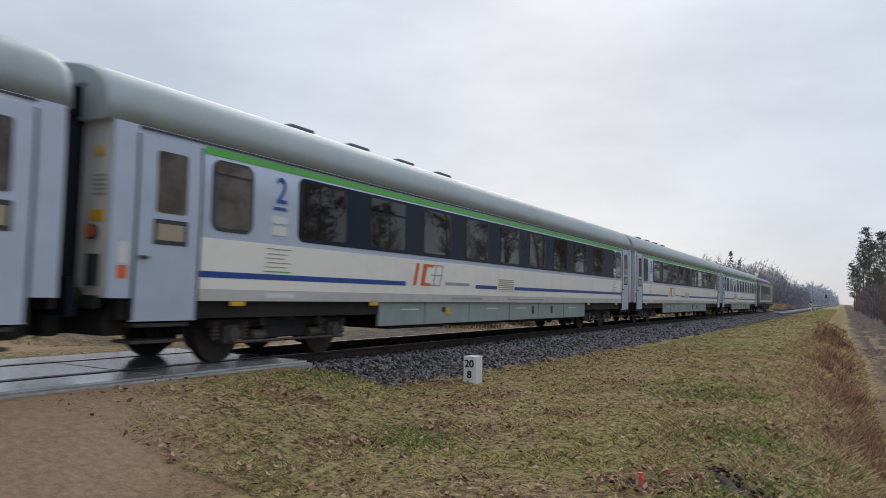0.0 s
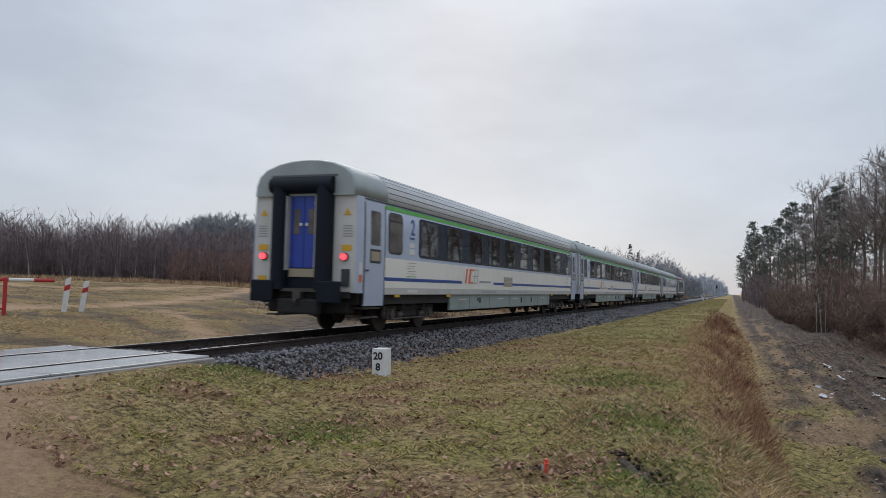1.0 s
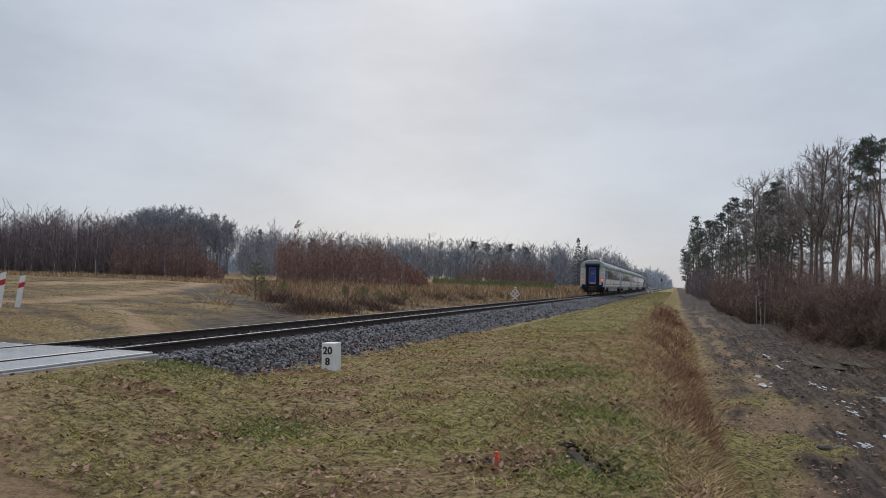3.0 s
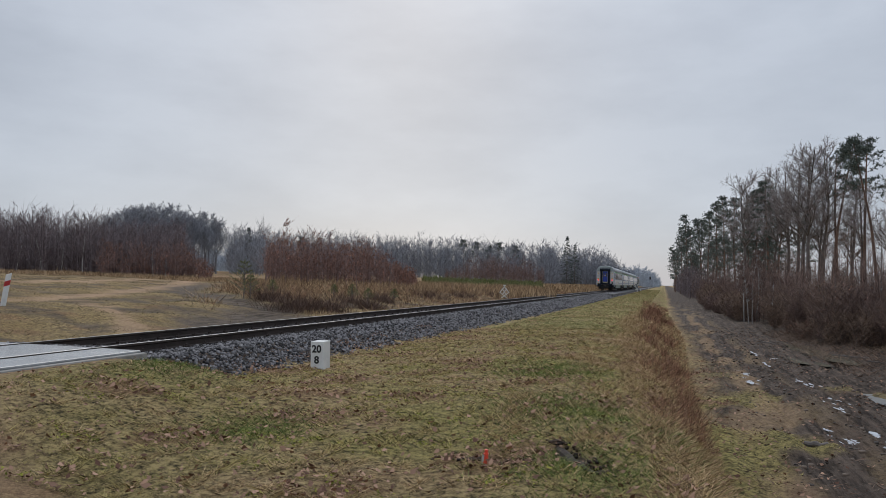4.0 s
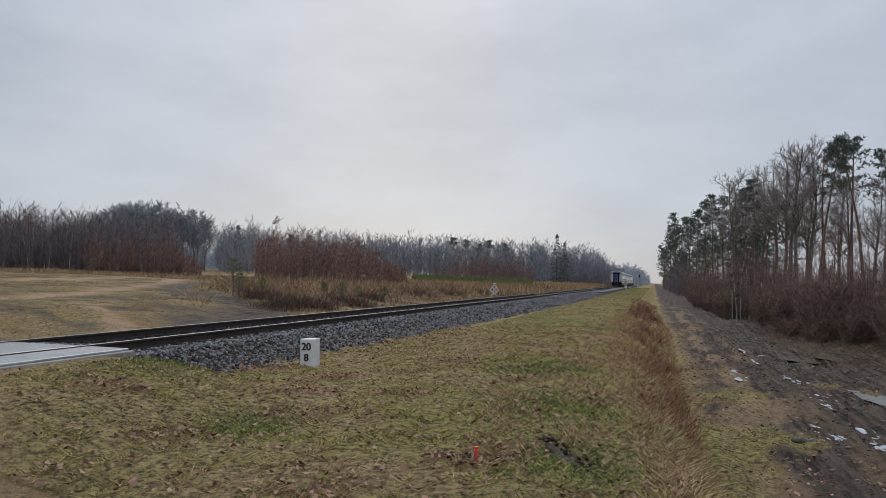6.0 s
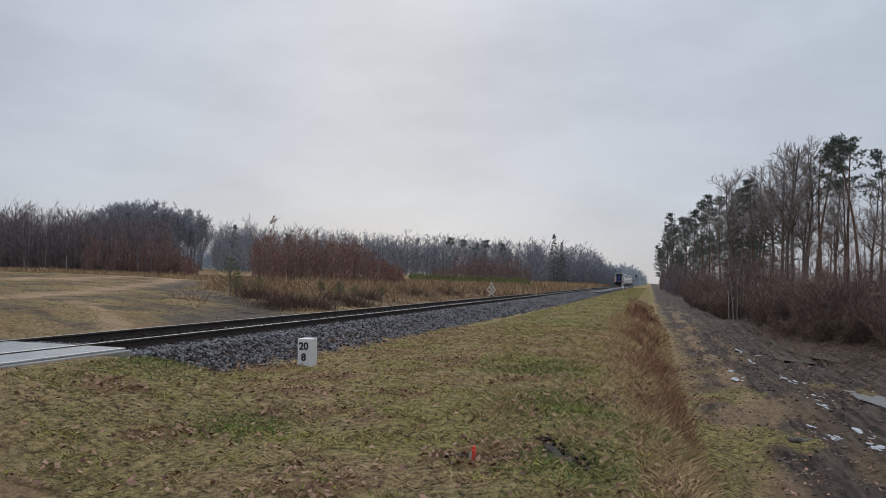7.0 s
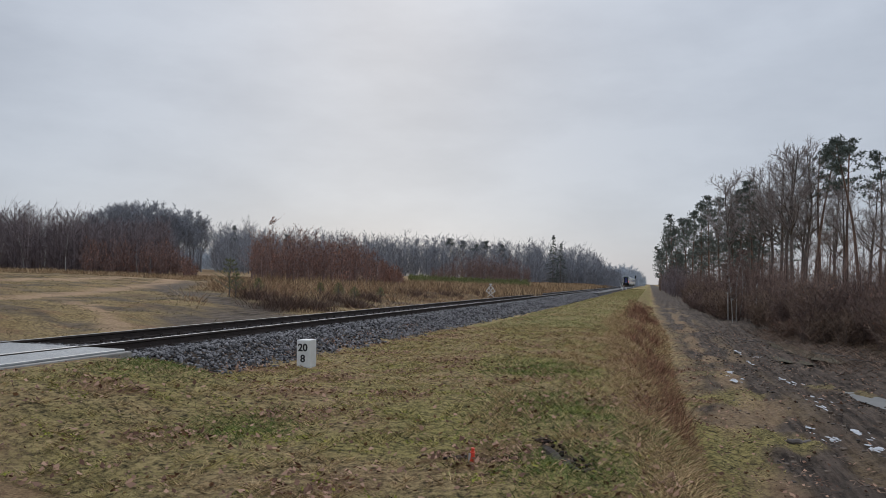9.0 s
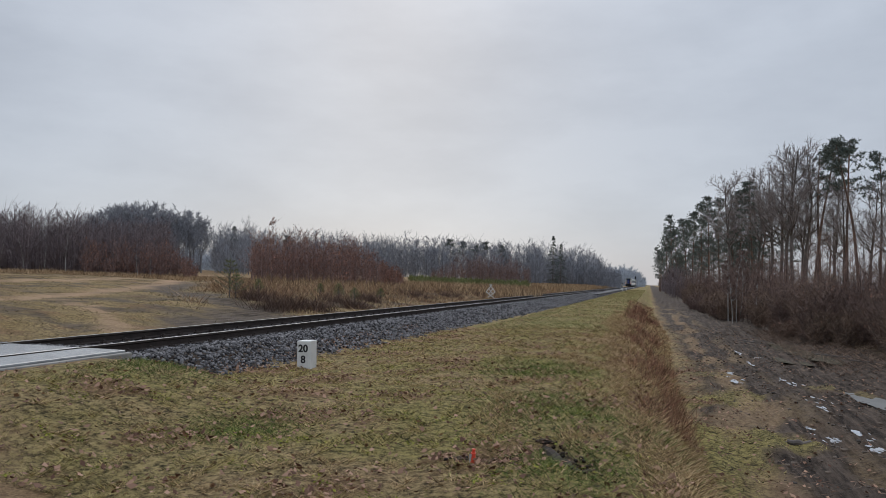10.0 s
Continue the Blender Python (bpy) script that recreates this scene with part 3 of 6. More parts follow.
def build_coach(label, ribbed=False, single=False, grille_at=11.9, tan=False):
    coach = new("passenger_coach")
    tagged(coach, label, "railway coach", "coaches of the train")
    part("body", shell(SIDE[1:], 0.35, LONG - 0.35, ends=0.0), M_PALE, coach)
    roof = part("roof", shell(ROOF, 0.04, LONG - 0.04, ends=0.34), M_ROOF, coach)
    if ribbed:
        part("ribbed_cover", shell([(x * 1.004, z + 0.004) for x, z in ROOF], 1.75, LONG - 1.75), M_RIBROOF, roof, "light grey ribbed roof sheets")
    part("sole_bar", boxed(-1.3, 1.3, 0.4, LONG - 0.4, 0.72, 1.0), M_UNDER, coach)
    y_a, y_b = 1.62, LONG - 1.62
    for hand in (-1, 1):
        part("corner_panel", strip(1.0, 3.26, 0.13, 0.46, 0.006, hand), M_PALE, coach, "pale end corner panel")
        part("corner_panel", strip(1.0, 3.26, LONG - 0.46, LONG - 0.13, 0.006, hand), M_PALE, coach, "pale end corner panel")
        part("white_panel", strip(1.14, 1.88, y_a, y_b, 0.004, hand), M_WHITE, coach, "cream white lower side")
        part("sill_strip", strip(0.97, 1.138, y_a, y_b, 0.007, hand), M_SILL, coach, "dusty grey sill")
        part("green_stripe", strip(3.09, 3.20, y_a, y_b, 0.006, hand), M_GREEN, coach)
        for y0, y1 in ((y_a, 7.25), (10.6, y_b)):
            part("blue_stripe", strip(1.31, 1.40, y0, y1, 0.008, hand), M_BLUE, coach)
        part("rain_gutter", strip(3.225, 3.25, 0.5, LONG - 0.5, 0.022, hand), M_FRAMEDARK, coach)
        # end doors
        for d0, flip in ((0.50, 1), (LONG - 1.58, -1)):
            door = part("door", strip(0.70, 3.16, d0, d0 + 1.08, 0.012, hand), M_PALE, coach, "pale grey blue folding door")
            for yy in (d0 - 0.012, d0 + 1.06):
                part("door_seal", strip(0.72, 3.15, yy, yy + 0.03, 0.018, hand), M_FRAMEDARK, door)
            part("door_window", pane(d0 + 0.30, d0 + 0.82, 2.15, 2.98, 0.05, 0.019, hand), M_GLASSBROWN, door)
            part("door_panel", pane(d0 + 0.27, d0 + 0.85, 1.72, 2.06, 0.02, 0.017, hand), M_FRAMEDARK, door)
            part("door_label", pane(d0 + 0.33, d0 + 0.79, 1.78, 2.00, 0.01, 0.022, hand), M_TAN, door)
            part("handle", boxed(hand * 1.43 - 0.02, hand * 1.43 + 0.02, d0 + 0.06, d0 + 0.2, 1.52, 1.56, bevel=0.008), M_FRAMEDARK, door)
            part("step", boxed(hand * 1.12 - 0.2, hand * 1.12 + 0.2, d0 + 0.1, d0 + 0.98, 0.40, 0.44), M_GEAR, coach)
            part("step", boxed(hand * 1.16 - 0.2, hand * 1.16 + 0.2, d0 + 0.1, d0 + 0.98, 0.62, 0.67), M_GEAR, coach)
            part("notice", pane(d0 - 0.25, d0 - 0.1, 1.25, 1.42, 0.01, 0.009, hand), M_ORANGE, coach)
            part("notice", pane(d0 - 0.25, d0 - 0.1, 1.45, 1.72, 0.01, 0.009, hand), M_NOTICE, coach)
        # windows
        for w0 in (1.78, LONG - 2.62):
            part("window_frame", pane(w0, w0 + 0.86, 1.99, 3.04, 0.16, 0.010, hand), M_FRAMEDARK, coach)
            part("window", pane(w0 + 0.05, w0 + 0.81, 2.04, 2.80, 0.11, 0.017, hand), M_GLASSBROWN, coach)
            part("vent_window", pane(w0 + 0.05, w0 + 0.81, 2.84, 2.99, 0.07, 0.017, hand), M_GLASSBROWN, coach)
        if single:
            for k in range(10):
                w0 = 3.0 + 2.03 * k
                part("window_frame", pane(w0, w0 + 1.30, 1.98, 3.0, 0.12, 0.010, hand), M_FRAMEDARK, coach)
                part("window", pane(w0 + 0.05, w0 + 1.25, 2.03, 2.95, 0.09, 0.017, hand), M_GLASS, coach)
        else:
            part("window_band", pane(3.72, LONG - 2.7, 1.97, 3.05, 0.14, 0.010, hand), M_DARKBAND, coach)
            for k in range(9):
                w0 = 3.82 + 2.06 * k + (0 if k else -0.02)
                w1 = w0 + 1.28
                if k % 3 == 1:
                    part("window", pane(w0, w1, 2.04, 2.70, 0.06, 0.016, hand), M_GLASS, coach)
                    part("vent_window", pane(w0, w1, 2.74, 2.99, 0.05, 0.019, hand), M_GLASS, coach)
                else:
                    part("window", pane(w0, w1, 2.04, 2.99, 0.07, 0.016, hand), M_GLASS, coach)
        # skirt with its hatches
        skirt = part("skirt", boxed(hand * 1.30 - 0.04, hand * 1.30 + 0.04, 6.4, 19.7, 0.48, 0.968, bevel=0.012), M_SKIRT, coach, "grey green equipment skirt")
        for hy in (8.2, 10.4, 12.9, 15.1, 17.4):
            part("skirt_joint", boxed(hand * 1.337, hand * 1.345, hy, hy + 0.02, 0.49, 0.96), M_FRAMEDARK, skirt)
        part("hatch", boxed(hand * 1.336, hand * 1.348, 9.0, 9.17, 0.74, 0.86, bevel=0.01), M_FRAMEDARK, skirt)
        part("hatch", boxed(hand * 1.336, hand * 1.35, 9.22, 9.4, 0.68, 0.86, bevel=0.01), M_YELLOW if not ribbed else M_FRAMEDARK, skirt)
        for hy in (14.6, 16.2):
            part("hatch", boxed(hand * 1.336, hand * 1.348, hy, hy + 0.13, 0.64, 0.86, bevel=0.02), M_FRAMEDARK, skirt)
        for hy in (7.2, 11.4, 13.4, 17.9):
            part("small_print", boxed(hand * 1.336, hand * 1.346, hy, hy + 0.75, 0.80, 0.825), M_NOTICE, skirt)
        for my in (2.25, 5.95, LONG - 6.2, LONG - 2.5):
            part("lifting_mark", boxed(hand * 1.395, hand * 1.405, my, my + 0.3, 0.90, 0.965), M_YELLOW, coach)
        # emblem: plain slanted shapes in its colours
        lean = 0.12
        for y0, y1, mt in ((7.55, 7.68, M_ORANGE), (7.86, 8.03, M_ORANGE), (8.42, 8.45, M_SCRIPT), (8.72, 8.75, M_SCRIPT)):
            pts = [(y0, 1.33), (y1, 1.33), (y1 + lean, 1.80), (y0 + lean, 1.80)]
            bm = plate(pts, lambda z: hand * side_x(z), hand * 0.011)
            bmesh.ops.recalc_face_normals(bm, faces=bm.faces)
            part("emblem", bm, mt, coach)
        for z, y0, y1, mt in ((1.33, 7.9, 8.3, M_ORANGE), (1.745, 8.0, 8.42, M_ORANGE), (1.34, 8.3, 8.75, M_SCRIPT), (1.56, 8.3, 8.85, M_SCRIPT), (1.78, 8.4, 8.85, M_SCRIPT)):
            part("emblem", pane(y0, y1, z, z + (0.055 if mt is M_ORANGE else 0.02), 0.008, 0.013, hand), mt, coach)
        part("emblem_script", pane(9.0, 10.25, 1.365, 1.43, 0.01, 0.010, hand), M_SCRIPT, coach, "line of grey lettering as a bar")
        # numeral and notices
        for ny in (3.28, LONG - 2.9):
            m = Matrix.Translation((hand * (side_x(2.75) + 0.014), ny if ny < 9 else ny + 0.18, 2.74)) @ Matrix(((0, 0, hand, 0), (hand, 0, 0, 0), (0, 1, 0, 0), (0, 0, 0, 1)))
            lettering("class_numeral", "2", 0.60, 0.004, M_BLUE, coach, m)
            y0 = ny - 0.2 if ny < 9 else ny
            part("class_mark", pane(y0 + 0.02, y0 + 0.34, 2.44, 2.49, 0.005, 0.010, hand), M_BLUE, coach)
            part("notice", pane(y0, y0 + 0.36, 2.22, 2.34, 0.01, 0.010, hand), M_NOTICE, coach)
            part("notice", pane(y0, y0 + 0.36, 2.03, 2.18, 0.01, 0.010, hand), M_NOTICE, coach)
            bars("small_print", coach, y0 - 0.12, y0 + 0.5, (1.80, 1.72, 1.65, 1.58, 1.51), hand, 0.014)
            part("green_mark", pane(y0 - 0.15, y0 + 0.5, 1.435, 1.455, 0.003, 0.009, hand), M_GREEN, coach)
        bars("small_print", coach, 9.3, 11.0, (1.03,), hand, 0.05)
        bars("small_print", coach, 12.6, 15.4, (1.035,), hand, 0.04)
        part("notice", pane(3.0, 3.7, 1.02, 1.10, 0.005, 0.010, hand), M_NOTICE, coach)
        grille = part("grille", pane(grille_at, grille_at + 1.15, 1.27, 1.62, 0.03, 0.012, hand), M_TAN if tan else M_WHITE, coach)
        for k in range(6):
            part("grille_slat", pane(grille_at + 0.06, grille_at + 1.09, 1.31 + 0.05 * k, 1.332 + 0.05 * k, 0.005, 0.020, hand), M_TAN if not tan else M_SILL, grille)
        if ribbed:
            for pz in (3.37, 3.52, 3.67, 3.80, 3.91, 4.01):
                (xa, za), (xb, zb) = next(((p, q) for p, q in zip(ROOF, ROOF[1:]) if p[1] <= pz <= q[1]))
                px = xa + (xb - xa) * (pz - za) / (zb - za)
                part("roof_rib", boxed(hand * px - 0.011, hand * px + 0.011, 1.8, LONG - 1.8, pz - 0.009, pz + 0.009), M_ROOFLINE, roof)
    for k in range(0 if ribbed else 4):
        bm = boxed(-0.1, 0.42, 4.6 + 1.9 * k, 5.3 + 1.9 * k, 4.08, 4.25, bevel=0.03)
        part("roof_vent", bm, M_ROOFLINE, roof)
    for k in range(4):
        part("roof_vent", boxed(-0.25, 0.25, LONG - 2.0 - 0.6 * k, LONG - 1.65 - 0.6 * k, 4.10, 4.2, bevel=0.03), M_ROOFLINE, roof)
    for k in range(4):
        part("underfloor_box", boxed(-1.2, 1.2, 7.0 + 3.2 * k, 9.4 + 3.2 * k, 0.40, 0.72, bevel=0.03), M_UNDER, coach)
    part("brake_tank", drummed((0, 7.0, 0.62), "y", 0.2, 1.2), M_UNDER, coach)
    for y in (3.9, LONG - 3.9):
        build_bogie(coach, y)
    # ends
    for y, out in ((0.13, -1), (LONG - 0.13, 1)):
        end = part("end_wall", boxed(-1.372, 1.372, min(y, y - out * 0.3), max(y, y - out * 0.3), 1.0, 3.262, bevel=0.01), M_END, coach, "greyish white end wall")
        for s in (-1, 1):
            bm = drummed((s * 0.60, y + out * 0.15, 2.27), "z", 0.19, 2.44, 20)
            box(bm, s * 0.60 - 0.19, s * 0.60 + 0.19, min(y, y + out * 0.15), max(y, y + out * 0.15), 1.05, 3.49)
            part("gangway_roll", bm, M_GANGWAY, end, "thick black rubber gangway tube")
        bm = drummed((0, y + out * 0.15, 3.50), "x", 0.19, 1.66, 20)
        box(bm, -0.83, 0.83, min(y, y + out * 0.15), max(y, y + out * 0.15), 3.31, 3.69)
        part("gangway_roll", bm, M_GANGWAY, end, "thick black rubber gangway tube")
        # flat plate on the end wall; its black stands for shade in a deep recess
        part("portal", boxed(-0.45, 0.45, min(y, y + out * 0.012), max(y, y + out * 0.012), 1.0, 3.4, bevel=0.003), M_GANGWAY, end, "flat dark plate in place of the shaded gangway recess")
        for s in (-1, 1):
            part("portal_side", boxed(s * 0.395 - 0.012, s * 0.395 + 0.012, min(y, y + out * 0.2), max(y, y + out * 0.2), 1.5, 3.25), M_SILL, end, "pale inner side of the gangway")
        part("draw_gear", boxed(-0.55, 0.55, min(y, y + out * 0.25), max(y, y + out * 0.25), 0.48, 0.84, bevel=0.05), M_UNDER, end)
        part("gangway_plate", boxed(-0.5, 0.5, min(y, y + out * 0.2), max(y, y + out * 0.2), 1.0, 1.08), M_GEAR, end)
        part("roof_edge", boxed(-0.9, 0.9, min(y, y + out * 0.1), max(y, y + out * 0.1), 3.70, 3.76, bevel=0.01), M_ROOFLINE, end)
        for s in (-1, 1):
            leaf = part("end_door", boxed(s * 0.19 - 0.185, s * 0.19 + 0.185, min(y, y + out * 0.03), max(y, y + out * 0.03), 1.56, 3.3, bevel=0.008), M_DOORBLUE, end, "royal blue gangway door leaf")
            part("door_pane", boxed(s * 0.2 - 0.085, s * 0.2 + 0.085, min(y + out * 0.028, y + out * 0.04), max(y + out * 0.028, y + out * 0.04), 2.35, 2.95, bevel=0.005), M_GLASSBROWN, leaf)
            part("door_knob", boxed(s * 0.08 - 0.03, s * 0.08 + 0.03, min(y, y + out * 0.06), max(y, y + out * 0.06), 2.55, 2.62), M_NOTICE, leaf)
        part("fall_plate", boxed(-0.38, 0.38, min(y, y + out * 0.05), max(y, y + out * 0.05), 1.34, 1.54, bevel=0.01), M_TAN, end, "tan lowered bridge plate")
        part("head_stock", boxed(-1.28, 1.28, min(y, y + out * 0.06), max(y, y + out * 0.06), 0.86, 1.03, bevel=0.02), M_UNDER, end)
        for s in (-1, 1):
            buffer = part("buffer", drummed((s * 0.875, y + out * 0.18, 1.02), "y", 0.1, 0.36, 16), M_UNDER, end)
            part("buffer_head", boxed(s * 0.90 - 0.31, s * 0.90 + 0.31, min(y + out * 0.33, y + out * 0.39), max(y + out * 0.33, y + out * 0.39), 0.76, 1.26, bevel=0.029), M_GANGWAY, buffer)
            lamp = part("tail_lamp", drummed((s * 1.1, y + out * 0.035, 1.83), "y", 0.095, 0.07, 20), M_FRAMEDARK, end)
            part("lens", drummed((s * 1.1, y + out * 0.075, 1.83), "y", 0.075, 0.02, 20), M_TAIL if out < 0 and ribbed else M_ORANGE, lamp)
            part("warning_plate", boxed(s * 1.14 - 0.13, s * 1.14 + 0.13, min(y, y + out * 0.012), max(y, y + out * 0.012), 1.97, 2.11), M_YELLOW, end)
            part("warning_plate", boxed(s * 1.14 - 0.13, s * 1.14 + 0.13, min(y, y + out * 0.012), max(y, y + out * 0.012), 1.22, 1.36), M_YELLOW, end) if s * out > 0 else None
            bm = bmesh.new()
            bmesh.ops.create_cone(bm, cap_ends=True, segments=3, radius1=0.11, radius2=0.11, depth=0.012)
            part("warning_triangle", bm, M_YELLOW, end, at=Matrix.Translation((s * 1.14, y + out * 0.008, 2.86)) @ Matrix.Rotation(math.pi / 2, 4, "X") @ Matrix.Rotation(0.0, 4, "Z"))
            for k in range(5):
                part("small_print", boxed(s * 1.16 - 0.12, s * 1.16 + 0.12, min(y, y + out * 0.008), max(y, y + out * 0.008), 2.3 + 0.06 * k, 2.325 + 0.06 * k), M_SCRIPT, end)
            part("socket", boxed(s * 1.14 - 0.1, s * 1.14 + 0.1, min(y, y + out * 0.06), max(y, y + out * 0.06), 1.15, 1.55, bevel=0.01), M_FRAMEDARK, end) if s * out < 0 else None
        coupling = part("coupling", boxed(-0.1, 0.1, min(y, y + out * 0.3), max(y, y + out * 0.3), 0.82, 1.0, bevel=0.02), M_GEAR, end)
        part("hook", drummed((0, y + out * 0.3, 0.78), "x", 0.07, 0.06, 14), M_GEAR, coupling)
        for s in (-1, 1):
            part("brake_hose", drummed((s * 0.35, y + out * 0.2, 0.66), "z", 0.03, 0.42, 8), M_RUBBER, end)
        part("rail_guard", boxed(-1.1, 1.1, min(y - out * 0.6, y - out * 0.2), max(y - out * 0.6, y - out * 0.2), 0.5, 0.84, bevel=0.05), M_UNDER, end)
    return coach


def build_locomotive():
    loco = new("locomotive")
    tagged(loco, "grey diesel locomotive with a red roof stripe, hauling the coaches", "locomotive")
    grey = material("grey_locomotive_paint", (0.16, 0.165, 0.175), 0.4, grain=0.15, size=1.5)
    red = material("red_locomotive_stripe", (0.42, 0.03, 0.03), 0.4)
    long = 20.0
    side = [(1.36, 0.9), (1.40, 1.2), (1.40, 2.9), (1.30, 3.4)]
    top = [(1.30, 3.4), (1.05, 3.75), (0.6, 3.98), (0.0, 4.05)]
    part("body", shell(side, 0.3, long - 0.3), grey, loco)
    part("roof", shell(top, 0.3, long - 0.3, ends=0.5), material("blue_grey_roof", (0.16, 0.20, 0.27), 0.5, grain=0.15), loco)
    part("frame", boxed(-1.3, 1.3, 0.2, long - 0.2, 0.7, 0.95, bevel=0.03), M_UNDER, loco)
    part("fuel_tank", boxed(-1.25, 1.25, 7.3, 12.7, 0.3, 0.8, bevel=0.08), M_UNDER, loco)
    for hand in (-1, 1):
        part("stripe", boxed(hand * 1.35 - 0.02, hand * 1.35 + 0.02, 0.3, long - 0.3, 3.36, 3.46), red, loco)
        part("stripe", boxed(hand * 1.402 - 0.006, hand * 1.402 + 0.006, 3.0, long - 3, 1.2, 1.35), M_NOTICE, loco)
        for y in (1.0, 17.8):
            part("cab_window", boxed(hand * 1.395 - 0.015, hand * 1.395 + 0.015, y, y + 1.1, 2.2, 2.95, bevel=0.01), M_GLASS, loco)
            part("cab_door", boxed(hand * 1.395 - 0.014, hand * 1.395 + 0.014, y + (1.4 if y < 9 else -1.1), y + (2.1 if y < 9 else -0.4), 1.0, 3.0, bevel=0.01), M_SILL, loco)
        for k in range(6):
            part("air_grille", boxed(hand * 1.398 - 0.012, hand * 1.398 + 0.012, 5.0 + 1.7 * k, 6.3 + 1.7 * k, 2.1, 3.0, bevel=0.01), M_FRAMEDARK, loco)
    for y, out in ((0.3, -1), (long - 0.3, 1)):
        for s in (-1, 1):
            part("windscreen", boxed(s * 0.62 - 0.5, s * 0.62 + 0.5, min(y, y + out * 0.03), max(y, y + out * 0.03), 2.2, 3.1, bevel=0.01), M_GLASS, loco)
            part("headlamp", drummed((s * 0.9, y + out * 0.03, 1.6), "y", 0.12, 0.08, 16), M_NOTICE, loco)
            buffer = part("buffer", drummed((s * 0.875, y + out * 0.2, 1.02), "y", 0.1, 0.4, 12), M_UNDER, loco)
            part("buffer_head", boxed(s * 0.875 - 0.25, s * 0.875 + 0.25, min(y + out * 0.36, y + out * 0.42), max(y + out * 0.36, y + out * 0.42), 0.84, 1.2, bevel=0.02), M_GANGWAY, buffer)
    for y in (4.0, long - 4.0):
        build_bogie(loco, y)
    return loco


COACHES = [build_coach("white and grey railway coach with ribbed roof and lit tail lamps", ribbed=True, tan=True),
           build_coach("white and grey railway coach with green and blue stripes"),
           build_coach("white and grey railway coach with green and blue stripes"),
           build_coach("white railway coach with separate windows, next to the locomotive", single=True)]
LOCO = build_locomotive()
PITCH = 26.4
# seconds, place of the train's rear end along the track
RUN = [(0.0, -20.5), (0.5, -2.85), (1.0, 14.9), (1.5, 33.4), (2.0, 51.7), (2.5, 70.0), (3.0, 88.2), (4.5, 142.8), (7.0, 235.0), (10.0, 346.0)]


def motions():
    for k, coach in enumerate(COACHES):
        walk(coach, [(t, pose(TRACK, y + PITCH * k, RAIL)) for t, y in RUN])
    walk(LOCO, [(t, pose(TRACK, y + PITCH * 4 + 0.2, RAIL)) for t, y in RUN])


# ---------------------------------------------------------------- plants: builders
M_BARK = material("grey_brown_bark", (0.17, 0.145, 0.13), 0.9, grain=0.5, size=5, bump=0.4)
M_PINEBARK = material("pine_bark_dark_and_rust", (0.21, 0.125, 0.085), 0.9, second=(0.095, 0.078, 0.07), size=1.2)
M_TWIG = island_material("bare_twigs", (0.20, 0.17, 0.16), (0.36, 0.31, 0.29))
M_NEEDLE = island_material("pine_needles", (0.07, 0.088, 0.078), (0.155, 0.18, 0.15), 0.7)
M_BIRCH = material("white_birch_bark", (0.42, 0.40, 0.37), 0.8, second=(0.12, 0.11, 0.10), size=2.5)
# distant twigs and bark: base colours greyed and lightened to carry the haze
M_WOODS = island_material("hazed_grey_woods", (0.17, 0.178, 0.20), (0.33, 0.335, 0.365))
M_WOODS_STEM = material("hazed_grey_bark", (0.22, 0.22, 0.235), 0.9, grain=0.4, size=3)
M_WOODS_DARK = island_material("dark_winter_thicket", (0.115, 0.092, 0.095), (0.26, 0.21, 0.21))
# farthest woods: pale blue of the haze put straight into the twig colour
M_WOODS_HAZE = island_material("haze_blue_far_woods", (0.34, 0.38, 0.43), (0.48, 0.52, 0.58))
M_RUST = island_material("rusty_oak_leaves", (0.14, 0.068, 0.048), (0.40, 0.20, 0.14))
M_RUSTTWIG = island_material("reddish_twigs", (0.15, 0.102, 0.092), (0.30, 0.21, 0.187))
M_BRUSH = island_material("brown_brushwood", (0.07, 0.05, 0.038), (0.33, 0.225, 0.165))
M_BRUSHRED = island_material("red_brown_saplings", (0.085, 0.06, 0.052), (0.28, 0.19, 0.16))
M_HEATHER = island_material("dark_heather_stems", (0.06, 0.038, 0.03), (0.17, 0.11, 0.085))
M_STRAW = island_material("dry_straw_grass", (0.12, 0.072, 0.036), (0.70, 0.50, 0.27))
M_TALLGRASS = island_material("tall_tan_grass", (0.13, 0.08, 0.045), (0.58, 0.41, 0.24))
M_FIELD = island_material("short_olive_field_grass", (0.065, 0.053, 0.026), (0.31, 0.245, 0.12))
M_BRACKEN = island_material("rusty_dead_bracken", (0.07, 0.042, 0.03), (0.36, 0.205, 0.13))
M_BLADE = island_material("green_grass_blades", (0.055, 0.05, 0.018), (0.58, 0.475, 0.19))
M_VERGE = island_material("olive_verge_grass", (0.14, 0.14, 0.055), (0.52, 0.475, 0.21))
M_LUSH = island_material("lush_grass_blades", (0.055, 0.08, 0.022), (0.25, 0.29, 0.085))
M_LEAF = island_material("fallen_leaves", (0.13, 0.068, 0.046), (0.43, 0.26, 0.175))
M_MOSS = island_material("yellow_green_moss", (0.10, 0.105, 0.015), (0.36, 0.345, 0.06))
M_BRAMBLE = island_material("red_brown_bramble", (0.05, 0.024, 0.017), (0.46, 0.24, 0.15))


